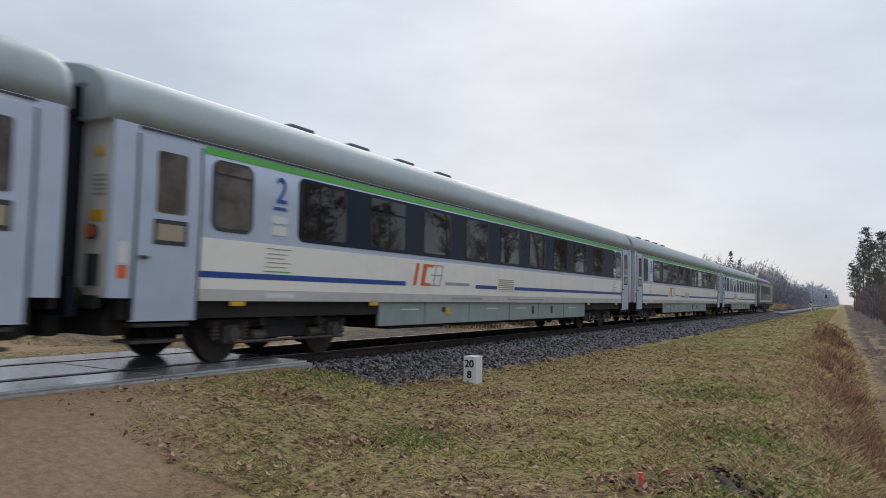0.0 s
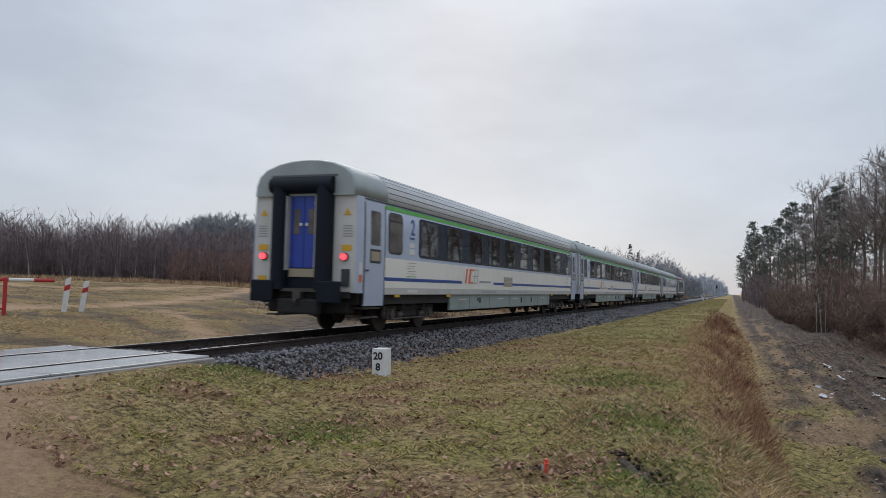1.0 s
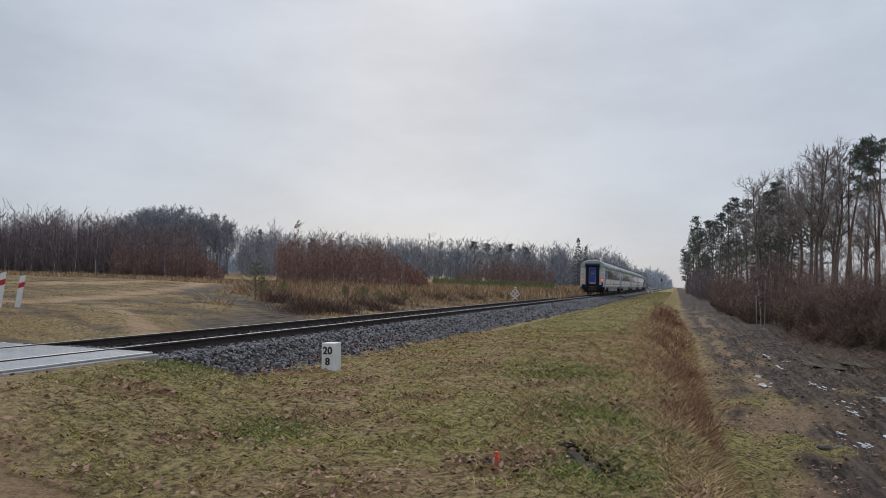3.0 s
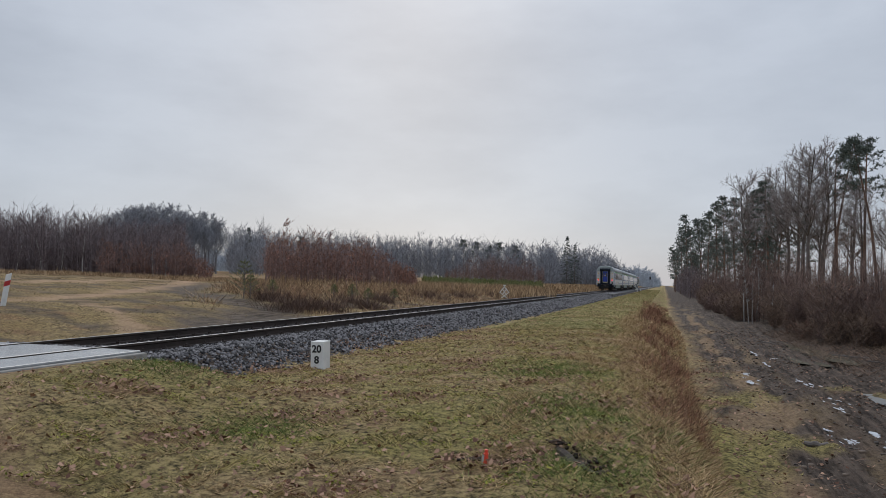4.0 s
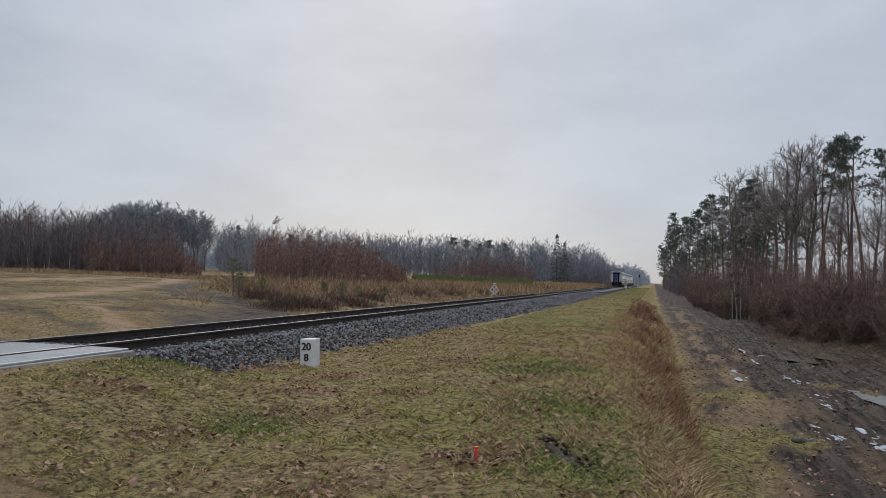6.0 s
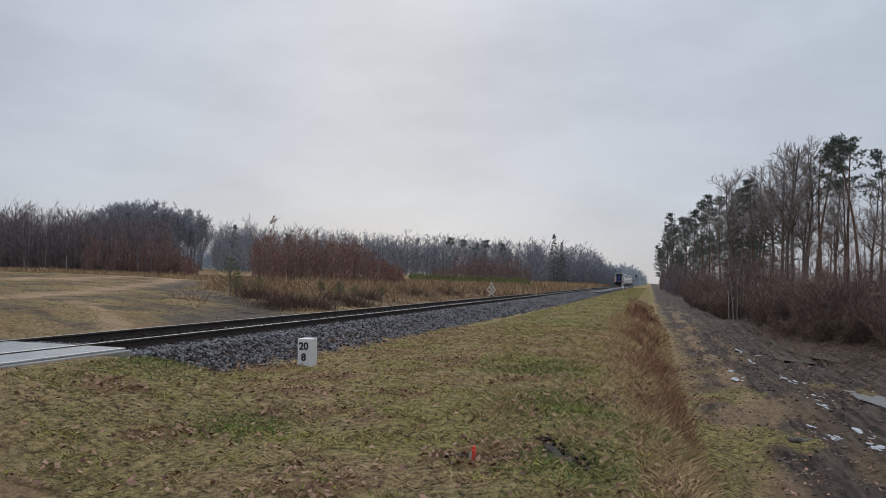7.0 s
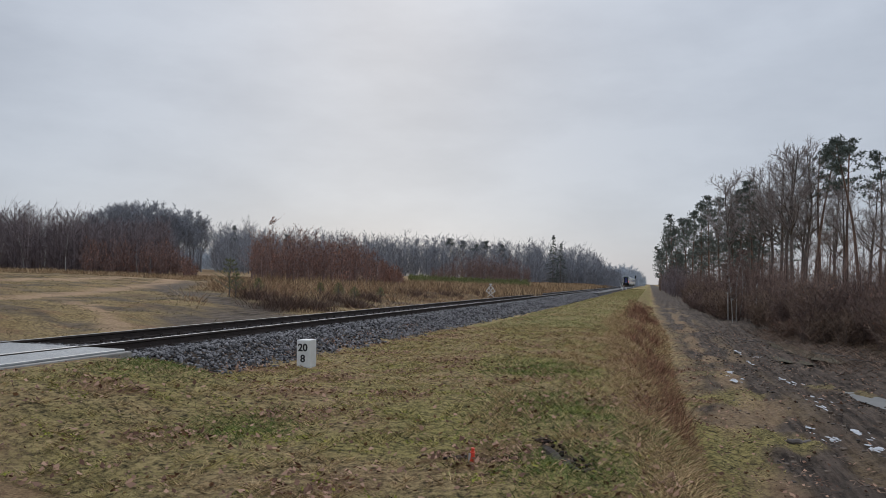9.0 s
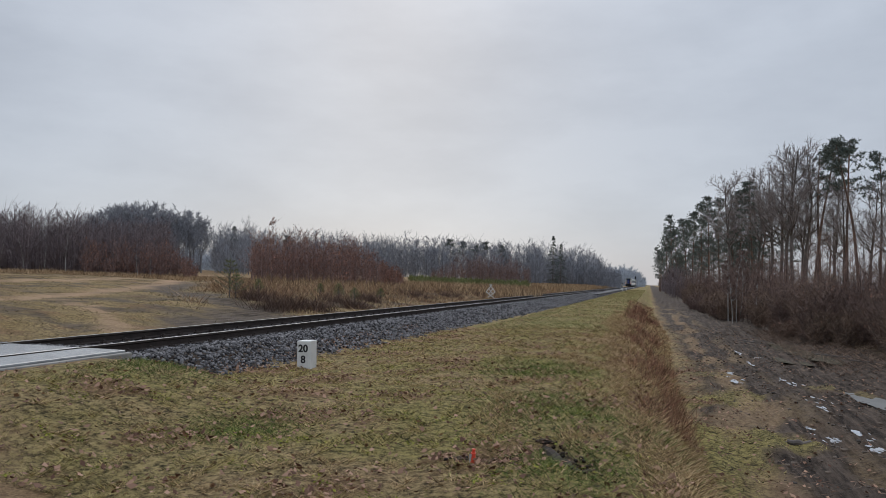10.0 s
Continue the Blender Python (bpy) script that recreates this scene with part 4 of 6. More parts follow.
def tubes(segments, sides=3):
    """Tapered prisms from rows of x0 y0 z0 x1 y1 z1 r0 r1."""
    s = np.asarray(segments, float)
    a, b = s[:, :3], s[:, 3:6]
    d = b - a
    d /= np.maximum(np.linalg.norm(d, axis=1), 1e-6)[:, None]
    ref = np.where(np.abs(d[:, 2:3]) > 0.9, np.array([[1.0, 0, 0]]), np.array([[0, 0, 1.0]]))
    u = np.cross(d, ref)
    u /= np.linalg.norm(u, axis=1)[:, None]
    v = np.cross(d, u)
    ang = np.arange(sides) * 2 * math.pi / sides
    ring = u[:, None] * np.cos(ang)[None, :, None] + v[:, None] * np.sin(ang)[None, :, None]
    va = a[:, None] + ring * s[:, 6, None, None]
    vb = b[:, None] + ring * s[:, 7, None, None]
    n = len(s)
    verts = np.concatenate([va, vb], 1).reshape(-1, 3)
    k = np.arange(sides)
    quad = np.stack([k, (k + 1) % sides, (k + 1) % sides + sides, k + sides], -1)
    return verts, ((np.arange(n) * 2 * sides)[:, None, None] + quad[None]).reshape(-1, 4)


def blades(base, tip, width, rng, bend=0.0):
    """One narrow triangle from each base to its tip, turned at random."""
    d = tip - base
    side = np.cross(d, rng.normal(size=d.shape))
    side /= np.maximum(np.linalg.norm(side, axis=1), 1e-9)[:, None]
    w = np.asarray(width).reshape(-1, 1) * 0.5
    verts = np.stack([base - side * w, base + side * w, tip], 1).reshape(-1, 3)
    return verts, np.arange(len(base) * 3).reshape(-1, 3)


def flakes(centre, size, rng, tilt=0.5):
    """Small four-cornered leaves, tilted at random."""
    n = len(centre)
    nrm = np.stack([rng.normal(0, tilt, n), rng.normal(0, tilt, n), np.ones(n)], -1)
    nrm /= np.linalg.norm(nrm, axis=1)[:, None]
    u = np.cross(nrm, rng.normal(size=(n, 3)))
    u /= np.linalg.norm(u, axis=1)[:, None]
    v = np.cross(nrm, u)
    s = np.asarray(size).reshape(-1, 1)
    lift = nrm * s * 0.10
    verts = np.stack([centre - u * s * 0.5 + lift, centre - v * s * 0.3, centre + u * s * 0.5 + lift, centre + v * s * 0.33], 1).reshape(-1, 3)
    return verts, np.arange(n * 4).reshape(-1, 4)


def grow(rng, start, heading, length, radius, steps, wander, lift):
    """One limb as a bent line: its points and radii."""
    pts, rad = [np.array(start, float)], [radius]
    d = np.array(heading, float)
    d /= np.linalg.norm(d)
    for k in range(steps):
        d = d + rng.normal(0, wander, 3) + np.array([0, 0, lift])
        d /= np.linalg.norm(d)
        pts.append(pts[-1] + d * length / steps)
        rad.append(radius * (1 - 0.82 * (k + 1) / steps))
    return pts, rad


def along(pts, rad, f):
    k = min(int(f * (len(pts) - 1)), len(pts) - 2)
    w = f * (len(pts) - 1) - k
    return pts[k] * (1 - w) + pts[k + 1] * w, rad[k] * (1 - w) + rad[k + 1] * w, pts[k + 1] - pts[k]


def add_limb(out, pts, rad):
    for k in range(len(pts) - 1):
        out.append((*pts[k], *pts[k + 1], rad[k], rad[k + 1]))


def bare_tree_meshes(seed, height, slim, fine=0.032, fork=0.42, girth=1.0):
    """A leafless broadleaf tree: trunk with limbs, and its fine twigs."""
    rng = np.random.RandomState(seed)
    wood, twigs, ends, tips = [], [], [], []
    tp, tr = grow(rng, (0, 0, -0.3), (0, 0, 1), height * 0.92, (height * 0.013 + 0.03) * girth, 10, 0.05, 0.04)
    add_limb(wood, tp, tr)
    for _ in range(24):
        f = rng.uniform(fork, 0.97)
        p, r, _d = along(tp, tr, f)
        a = rng.uniform(0, 2 * math.pi)
        reach = height * slim * rng.uniform(0.7, 1.25) * (1.25 - f * 0.75)
        lp, lr = grow(rng, p, (math.cos(a), math.sin(a), rng.uniform(0.5, 1.2)), reach, max(0.022, r * 0.5), 5, 0.13, 0.10)
        add_limb(wood, lp, lr)
        for _ in range(10):
            q, qr, dd = along(lp, lr, rng.uniform(0.2, 1.0))
            h = dd / np.linalg.norm(dd) + rng.normal(0, 0.55, 3) + np.array([0, 0, 0.15])
            bp, br = grow(rng, q, h, reach * rng.uniform(0.25, 0.5), max(0.02, qr * 0.5), 3, 0.16, 0.05)
            add_limb(twigs, bp, br)
            for _ in range(9):
                e, er, ed = along(bp, br, rng.uniform(0.15, 1.0))
                h = ed / np.linalg.norm(ed) + rng.normal(0, 0.6, 3)
                ends.append(e)
                tips.append(e + h / np.linalg.norm(h) * reach * rng.uniform(0.12, 0.3))
    v, f = tubes(wood, 5)
    v2, f2 = tubes(twigs, 3)
    f2 = np.concatenate([f2[:, [0, 1, 2]], f2[:, [0, 2, 3]]])
    v3, f3 = blades(np.array(ends), np.array(tips), np.full(len(ends), fine), rng)
    return arrays("trunk", v, f, smooth=True), arrays("crown", np.concatenate([v2, v3]), np.concatenate([f2, f3 + len(v2)]))


def pine_meshes(seed, height, low, wide):
    """A Scots pine: bare lower trunk, layered limbs, crown of needle tufts."""
    rng = np.random.RandomState(seed)
    wood, tb, tt, tw = [], [], [], []
    tp, tr = grow(rng, (0, 0, -0.3), (0, 0, 1), height, height * 0.010 + 0.04, 12, 0.025, 0.03)
    add_limb(wood, tp, tr)
    for k in range(int((84 if low < 0.5 else 62) * (1.0 - low))):
        f = low + (1.0 - low) * rng.uniform(0, 1) ** 0.8
        p, r, _d = along(tp, tr, min(f, 0.995))
        a = rng.uniform(0, 2 * math.pi)
        rel = (f - low) / (1 - low)
        reach = wide * rng.uniform(0.55, 1.15) * (0.55 + 0.75 * math.sin(math.pi * min(1, rel * 0.8 + 0.15))) * (1.1 - 0.65 * rel)
        lp, lr = grow(rng, p, (math.cos(a), math.sin(a), rng.uniform(-0.05, 0.5)), reach, max(0.02, r * 0.4), 4, 0.14, 0.06)
        add_limb(wood, lp, lr)
        for _ in range(13):
            q, _r, _d = along(lp, lr, rng.uniform(0.35, 1.0))
            c = q + rng.normal(0, 0.26, 3) * np.array([1, 1, 0.5])
            n = 11
            dirs = rng.normal(size=(n, 3)) + np.array([0, 0, 0.5])
            dirs /= np.linalg.norm(dirs, axis=1)[:, None]
            tb.append(np.repeat(c[None], n, 0) - dirs * 0.05)
            tt.append(c + dirs * rng.uniform(0.18, 0.40, (n, 1)))
            tw.append(rng.uniform(0.045, 0.095, n))
    for k in range(10):
        p, r, _d = along(tp, tr, rng.uniform(0.2, low))
        a = rng.uniform(0, 2 * math.pi)
        lp, lr = grow(rng, p, (math.cos(a), math.sin(a), 0.1), rng.uniform(0.4, 1.3), 0.02, 2, 0.1, 0.0)
        add_limb(wood, lp, lr)
    v, f = tubes(wood, 5)
    nv, nf = blades(np.concatenate(tb), np.concatenate(tt), np.concatenate(tw), rng)
    return arrays("trunk", v, f, smooth=True), arrays("crown", nv, nf)


def spruce_meshes(seed, height):
    rng = np.random.RandomState(seed)
    wood = [(0, 0, -0.3, 0, 0, height, height * 0.012, 0.01)]
    tb, tt, tw = [], [], []
    for k in range(int(height * 11)):
        f = rng.uniform(0.08, 1.0)
        reach = height * 0.25 * (1.02 - f) * rng.uniform(0.7, 1.15) + 0.1
        a = rng.uniform(0, 2 * math.pi)
        tip = np.array([math.cos(a) * reach, math.sin(a) * reach, height * f - reach * 0.25])
        wood.append((0, 0, height * f, *tip, 0.03, 0.01))
        n = 16
        w = rng.uniform(0.2, 1.0, n)
        c = np.array([0, 0, height * f])[None] * (1 - w[:, None]) + tip[None] * w[:, None]
        d = rng.normal(0, 0.8, (n, 3)) + np.array([math.cos(a), math.sin(a), -0.3]) * 0.9
        d /= np.linalg.norm(d, axis=1)[:, None]
        tb.append(c)
        tt.append(c + d * rng.uniform(0.25, 0.55, (n, 1)))
        tw.append(rng.uniform(0.07, 0.13, n))
    v, f = tubes(wood, 4)
    nv, nf = blades(np.concatenate(tb), np.concatenate(tt), np.concatenate(tw), rng)
    return arrays("trunk", v, f), arrays("crown", nv, nf)


def plant(kind, meshes, wood, crown, x, y, scale, turn, label, group, wide=1.0):
    z = float(ground_height(x, y))
    ob = new(kind)
    ob.matrix_basis = pose(x, y, z - 0.05, 0, 0, turn) @ Matrix.Diagonal((scale * wide, scale * wide, scale, 1))
    tagged(ob, label, "tree", group)
    part("trunk", meshes[0], wood, ob)
    part("crown", meshes[1], crown, ob)
    return ob


def stand(name, spots, heights, rng, mats, label, twig=70, spread=0.16, twig_width=0.035, stem=0.006, leaf=0, leaf_size=0.14, low=0.15, category="woods"):
    """Many slender trees as one mass: stems, upswept twigs and, where they hang on, leaves."""
    x, y = spots
    n = len(x)
    z = ground_height(x, y) - 0.1
    lean = rng.normal(0, 0.04, (n, 2)) * heights[:, None]
    base = np.stack([x, y, z], -1)
    top = base + np.stack([lean[:, 0], lean[:, 1], heights], -1)
    seg = np.concatenate([base, top, (heights * stem + 0.012)[:, None], np.full((n, 1), 0.008)], 1)
    sv, sf = tubes(seg, 3)
    limbs = max(6, twig // 7)
    k = np.repeat(np.arange(n), limbs)
    f = rng.uniform(low, 1.0, len(k))
    p = base[k] + (top - base)[k] * f[:, None]
    a = rng.uniform(0, 2 * math.pi, len(k))
    reach = heights[k] * spread * rng.uniform(0.5, 1.3, len(k)) * (1.15 - 0.75 * f)
    out = np.stack([np.cos(a), np.sin(a), np.zeros(len(k))], -1) * reach[:, None]
    rise = np.array([[0, 0, 1.0]]) * (reach * rng.uniform(0.5, 1.5, len(k)))[:, None]
    mid, end = p + out * 0.62 + rise * 0.35, p + out * rng.uniform(0.8, 1.1, (len(k), 1)) + rise
    j = rng.randint(0, len(k), n * twig)
    w = rng.uniform(0.1, 1.0, (len(j), 1))
    q = np.where(w < 0.5, p[j] + (mid - p)[j] * w * 2, mid[j] + (end - mid)[j] * (w * 2 - 1))
    way = (end - p)[j] / np.maximum(reach[j], 0.01)[:, None] + rng.normal(0, 0.75, (len(j), 3)) + np.array([[0, 0, 0.25]])
    tip = q + way * (reach[j] * rng.uniform(0.2, 0.55, len(j)))[:, None]
    tv, tf = blades(np.concatenate([p, mid - (mid - p) * 0.1, q]), np.concatenate([mid + (mid - p) * 0.25, end, tip]),
                    np.concatenate([np.full(2 * len(k), twig_width), np.full(len(j), twig_width * 0.62)]), rng)
    p = q
    sf3 = np.concatenate([sf[:, [0, 1, 2]], sf[:, [0, 2, 3]]])
    verts, faces = np.concatenate([sv, tv]), np.concatenate([sf3, tf + len(sv)])
    ob = part(name, arrays(name, verts, faces), mats[0])
    tagged(ob, label, category, kind="stuff")
    if leaf:
        k = rng.randint(0, len(tip), n * leaf)
        w = rng.uniform(0.3, 1.0, len(k))[:, None]
        c = p[k] * (1 - w) + tip[k] * w
        lv, lf = flakes(c, rng.uniform(0.6, 1.3, len(k)) * leaf_size, rng, 1.5)
        lo = part(name + "_leaves", arrays(name + "_leaves", lv, lf), mats[1])
        tagged(lo, label + ", its dry leaves", "leaves", kind="stuff")
    return ob


def polar(rng, n, az0, az1, d0, d1):
    """Spots within a sector of the plan round the origin; azimuth in degrees left of the track's direction."""
    a = np.radians(rng.uniform(az0, az1, n))
    d = np.sqrt(rng.uniform(d0 ** 2, d1 ** 2, n))
    return -np.sin(a) * d, np.cos(a) * d


# ---------------------------------------------------------------- woods across the track
rg = np.random.RandomState(5)
s = polar(rg, 2300, 36.0, 62, 84, 112)
stand("birch_thicket", s, rg.uniform(3.4, 6.9, 2300) * (1 + 0.12 * wave(s[0], s[1], 91, 25)), rg, (M_WOODS_DARK,), "dark leafless thicket of young birches behind the field", twig=80, spread=0.24, twig_width=0.05, low=0.05)
s = polar(rg, 260, 34.0, 41.5, 80, 92)
stand("red_thicket", s, rg.uniform(1.2, 3.9, 260) * (0.5 + 0.5 * smooth(33.8, 36.5, np.degrees(np.arctan2(-s[0], s[1])))), rg, (M_RUSTTWIG, M_RUST), "reddish leafless scrub at the edge of the field", twig=90, spread=0.26, twig_width=0.035, leaf=35, leaf_size=0.13)
s = polar(rg, 160, 33.8, 42.0, 128, 165)
stand("grove_understory", s, rg.uniform(3.0, 7.0, 160), rg, (M_WOODS,), "leafless understory of the tall grove, greyed for haze", twig=90, spread=0.2, twig_width=0.05, low=0.1, stem=0.007)
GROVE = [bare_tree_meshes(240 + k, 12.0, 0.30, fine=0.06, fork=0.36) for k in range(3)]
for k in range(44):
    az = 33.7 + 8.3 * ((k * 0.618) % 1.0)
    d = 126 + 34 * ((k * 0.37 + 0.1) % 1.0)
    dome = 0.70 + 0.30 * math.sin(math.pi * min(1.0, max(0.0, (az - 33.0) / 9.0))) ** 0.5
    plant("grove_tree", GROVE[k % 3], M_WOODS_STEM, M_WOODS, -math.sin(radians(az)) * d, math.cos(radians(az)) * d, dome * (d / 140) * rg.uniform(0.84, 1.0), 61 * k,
          "tall leafless tree, greyed for haze, in a grove beside the forest ride", "trees of the grove")
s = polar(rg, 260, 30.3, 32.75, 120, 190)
stand("roadside_woods", s, rg.uniform(4.5, 8.6, 260), rg, (M_WOODS,), "woods greyed for haze on the other side of the forest ride", twig=130, spread=0.22, twig_width=0.06, low=0.05)
s = polar(rg, 420, 18.7, 30.2, 74, 96)
saz = np.degrees(np.arctan2(-s[0], s[1]))
h = rg.uniform(2.4, 5.2, 420) * (0.45 + 0.55 * smooth(18.5, 22.5, saz)) * (1 + 0.15 * wave(s[0], s[1], 95, 14))
stand("oak_thicket", s, h, rg, (M_RUSTTWIG, M_RUST), "thicket of young oaks still holding rusty leaves", twig=95, spread=0.22, twig_width=0.035, leaf=85, leaf_size=0.12)
s = polar(rg, 1300, 8.0, 31, 190, 235)
stand("far_woods", s, rg.uniform(7.6, 11.8, 1300), rg, (M_WOODS,), "distant leafless woods along the field, greyed for haze", twig=90, spread=0.2, twig_width=0.10, low=0.05)
s = polar(rg, 200, 9.0, 16.5, 165, 182)
stand("far_scrub", s, rg.uniform(2.5, 6.2, 200) * (1 + 0.3 * wave(s[0], s[1], 96, 30)) * (0.5 + 0.5 * smooth(16.6, 14.0, np.degrees(np.arctan2(-s[0], s[1])))), rg, (M_RUSTTWIG,), "distant brown scrub in front of the woods", twig=100, spread=0.2, twig_width=0.075)
s = polar(rg, 760, 2.1, 9.0, 235, 320)
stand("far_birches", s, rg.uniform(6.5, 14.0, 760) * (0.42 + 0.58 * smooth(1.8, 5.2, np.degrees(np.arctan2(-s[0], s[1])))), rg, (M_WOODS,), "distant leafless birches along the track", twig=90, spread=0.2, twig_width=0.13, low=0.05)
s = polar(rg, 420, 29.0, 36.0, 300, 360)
stand("ride_end_woods", s, rg.uniform(5, 11, 420), rg, (M_WOODS_HAZE,), "woods at the end of the forest ride, coloured pale for mist", twig=60, spread=0.25, twig_width=0.25, low=0.02)
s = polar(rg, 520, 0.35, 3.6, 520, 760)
stand("hazy_woods", s, rg.uniform(8, 14.5, 520) * (0.55 + 0.45 * smooth(0.3, 1.3, np.degrees(np.arctan2(-s[0], s[1])))), rg, (M_WOODS_HAZE,), "woods far down the track, coloured blue grey for haze", twig=80, spread=0.2, twig_width=0.4, stem=0.02)
s = polar(rg, 500, 60, 110, 90, 150)
stand("side_woods", s, rg.uniform(6, 11, 500), rg, (M_WOODS_DARK,), "leafless woods beyond the dirt road", twig=24, spread=0.17, twig_width=0.08)

for x, y, h in ((-28.7, 228.0, 15.2), (-26.4, 228.5, 12.9), (-74.0, 121.0, 8.6)):
    plant("spruce_tree", spruce_meshes(int(h * 10), h), M_BARK, M_NEEDLE, x, y, 1.0, 20, "dark green spruce standing above the far woods", "spruces")
far_pine = pine_meshes(77, 12.6, 0.5, 2.0)
for k, az in enumerate((15.1, 14.2, 13.2, 12.4, 11.0, 27.5)):
    plant("pine_tree", far_pine, M_PINEBARK, M_NEEDLE, -math.sin(radians(az)) * 200, math.cos(radians(az)) * 200, 0.9 - 0.04 * (k % 3), 70 * k, "distant pine rising above leafless woods", "far pines")
for k, (az, d, h) in enumerate(((42.6, 82, 4.8), (44.0, 83, 3.6), (45.1, 83.5, 4.2), (46.6, 82, 3.4), (38.0, 79, 3.2), (37.2, 79, 2.6), (50.5, 80, 4.5), (48.4, 82, 3.9))):
    plant("birch_tree", bare_tree_meshes(300 + k, h, 0.10, girth=0.55), M_BIRCH, M_WOODS_DARK, -math.sin(radians(az)) * d, math.cos(radians(az)) * d, 1.0, 50 * k, "slim white-barked birch at the thicket's edge", "young birches")


def build_small_pine(x, y, height, seed, label):
    rng = np.random.RandomState(seed)
    wood = [(0, 0, -0.1, 0, 0, height, 0.035, 0.01)]
    tb, tt, tw = [], [], []
    for level in range(6):
        zc = height * (0.24 + 0.13 * level)
        for k in range(6):
            a = 2 * math.pi * k / 6 + rng.uniform(-0.4, 0.4)
            reach = height * 0.40 * (1.05 - level * 0.16) * rng.uniform(0.6, 1.2)
            tip = np.array([math.cos(a) * reach, math.sin(a) * reach, zc + reach * 0.6])
            wood.append((0, 0, zc, *tip, 0.014, 0.006))
            n = 30
            w = rng.uniform(0.45, 1.0, (n, 1))
            c = np.array([[0, 0, zc]]) * (1 - w) + tip[None] * w
            d = rng.normal(0, 0.7, (n, 3)) + (tip - np.array([0, 0, zc]))[None] / reach
            d /= np.linalg.norm(d, axis=1)[:, None]
            tb.append(c), tt.append(c + d * (0.05 + 0.04 * height)), tw.append(np.full(n, 0.014))
    n = 60
    c = np.stack([np.zeros(n), np.zeros(n), rng.uniform(0.7, 1.0, n) * height], -1)
    d = rng.normal(0, 0.6, (n, 3)) + np.array([0, 0, 0.8])
    d /= np.linalg.norm(d, axis=1)[:, None]
    tb.append(c), tt.append(c + d * (0.05 + 0.04 * height)), tw.append(np.full(n, 0.014))
    v, f = tubes(wood, 4)
    nv, nf = blades(np.concatenate(tb), np.concatenate(tt), np.concatenate(tw), rng)
    plant("young_pine", (arrays("trunk", v, f), arrays("crown", nv, nf)), M_BARK, M_YOUNG, x, y, 1.0, 0, label, "young pines")


M_YOUNG = island_material("fresh_pine_needles", (0.10, 0.12, 0.045), (0.23, 0.245, 0.10), 0.7)
build_small_pine(-19.6, 31.8, 1.95, 1, "young green pine standing in dry grass by the track")
for k, (az, d, h) in enumerate(((29.6, 42, 1.0), (25.0, 44, 0.75), (23.6, 40, 0.95), (22.4, 41, 0.85), (31.2, 36, 1.2), (20.4, 46, 0.8))):
    build_small_pine(-math.sin(radians(az)) * d, math.cos(radians(az)) * d, h, 2 + k, "small pine seedling among tall dry grass")
s = polar(rg, 1500, 9.0, 18.2, 112, 150)
stand("pine_plantation", s, rg.uniform(0.6, 1.4, 1500), rg, (M_YOUNG,), "low green plantation of young pines", twig=26, spread=0.35, twig_width=0.09, low=0.05)
# an oak sapling and bare sapling in the grass
sap = polar(np.random.RandomState(9), 1, 23.2, 23.25, 44, 44.2)
stand("oak_sapling", sap, np.array([2.6]), rg, (M_RUSTTWIG, M_RUST), "oak sapling with rusty leaves in dry grass", twig=70, spread=0.3, twig_width=0.02, leaf=260, leaf_size=0.1, low=0.4, category="sapling")
sap = polar(np.random.RandomState(9), 1, 28.6, 28.65, 72, 72.2)
stand("tall_oak_sapling", sap, np.array([6.0]), rg, (M_RUSTTWIG, M_RUST), "taller young oak above the thicket", twig=120, spread=0.22, twig_width=0.03, leaf=420, leaf_size=0.13, category="sapling")


# ---------------------------------------------------------------- grass
def scatter(rng, n, x0, x1, y0, y1, power=1.0):
    return rng.uniform(x0, x1, n), y0 + (y1 - y0) * rng.uniform(0, 1, n) ** power


def tuft_field(name, rng, x, y, height, width, flop, mat, label):
    z = ground_height(x, y)
    base = np.stack([x, y, z - 0.01], -1)
    a = rng.uniform(0, 2 * math.pi, len(x))
    reach = height * flop
    tip = base + np.stack([np.cos(a) * reach, np.sin(a) * reach, height], -1)
    v, f = blades(base, tip, width, rng)
    return tagged(part(name, arrays(name, v, f), mat), label, "grass", kind="stuff")


rg = np.random.RandomState(31)
x, y = scatter(rg, 270000, -7.6, 1.3, 4.6, 26, 1.5)
z4 = zones(x, y)
keep = (rg.uniform(0, 1, len(x)) < (1 - z4[:, 2]) * (1 - z4[:, 3]) * 0.9 + 0.06) & (x < foot(y) - 0.1) & ~((x < -7.2) & (y < CROSS + 0.4)) & (x > TRACK + bed_edge(y) - 0.06 + rg.normal(0, 0.08, len(x)))
x, y, z4 = x[keep], y[keep], z4[keep]
clear = off_line(x, y, [(-1.05, 7.6), (-0.5, 6.45)]) > 0.11
x, y, z4 = x[clear], y[clear], z4[clear]
pick = rg.uniform(0, 1, len(x))
deep = np.zeros(len(x))
for px, py, pr in ((-1.0, 9.4, 0.9), (-1.9, 13.5, 0.8), (0.2, 8.2, 0.5), (-0.6, 6.6, 0.55), (-4.2, 7.2, 0.5), (-6.5, 9.0, 0.6)):
    deep = np.maximum(deep, np.exp(-(((x - px) / pr) ** 2 + ((y - py) / (pr * 1.5)) ** 2)))
lush = pick < deep * 0.8
green = ~lush & (pick < z4[:, 0] * 0.85)
straw = ~lush & ~green
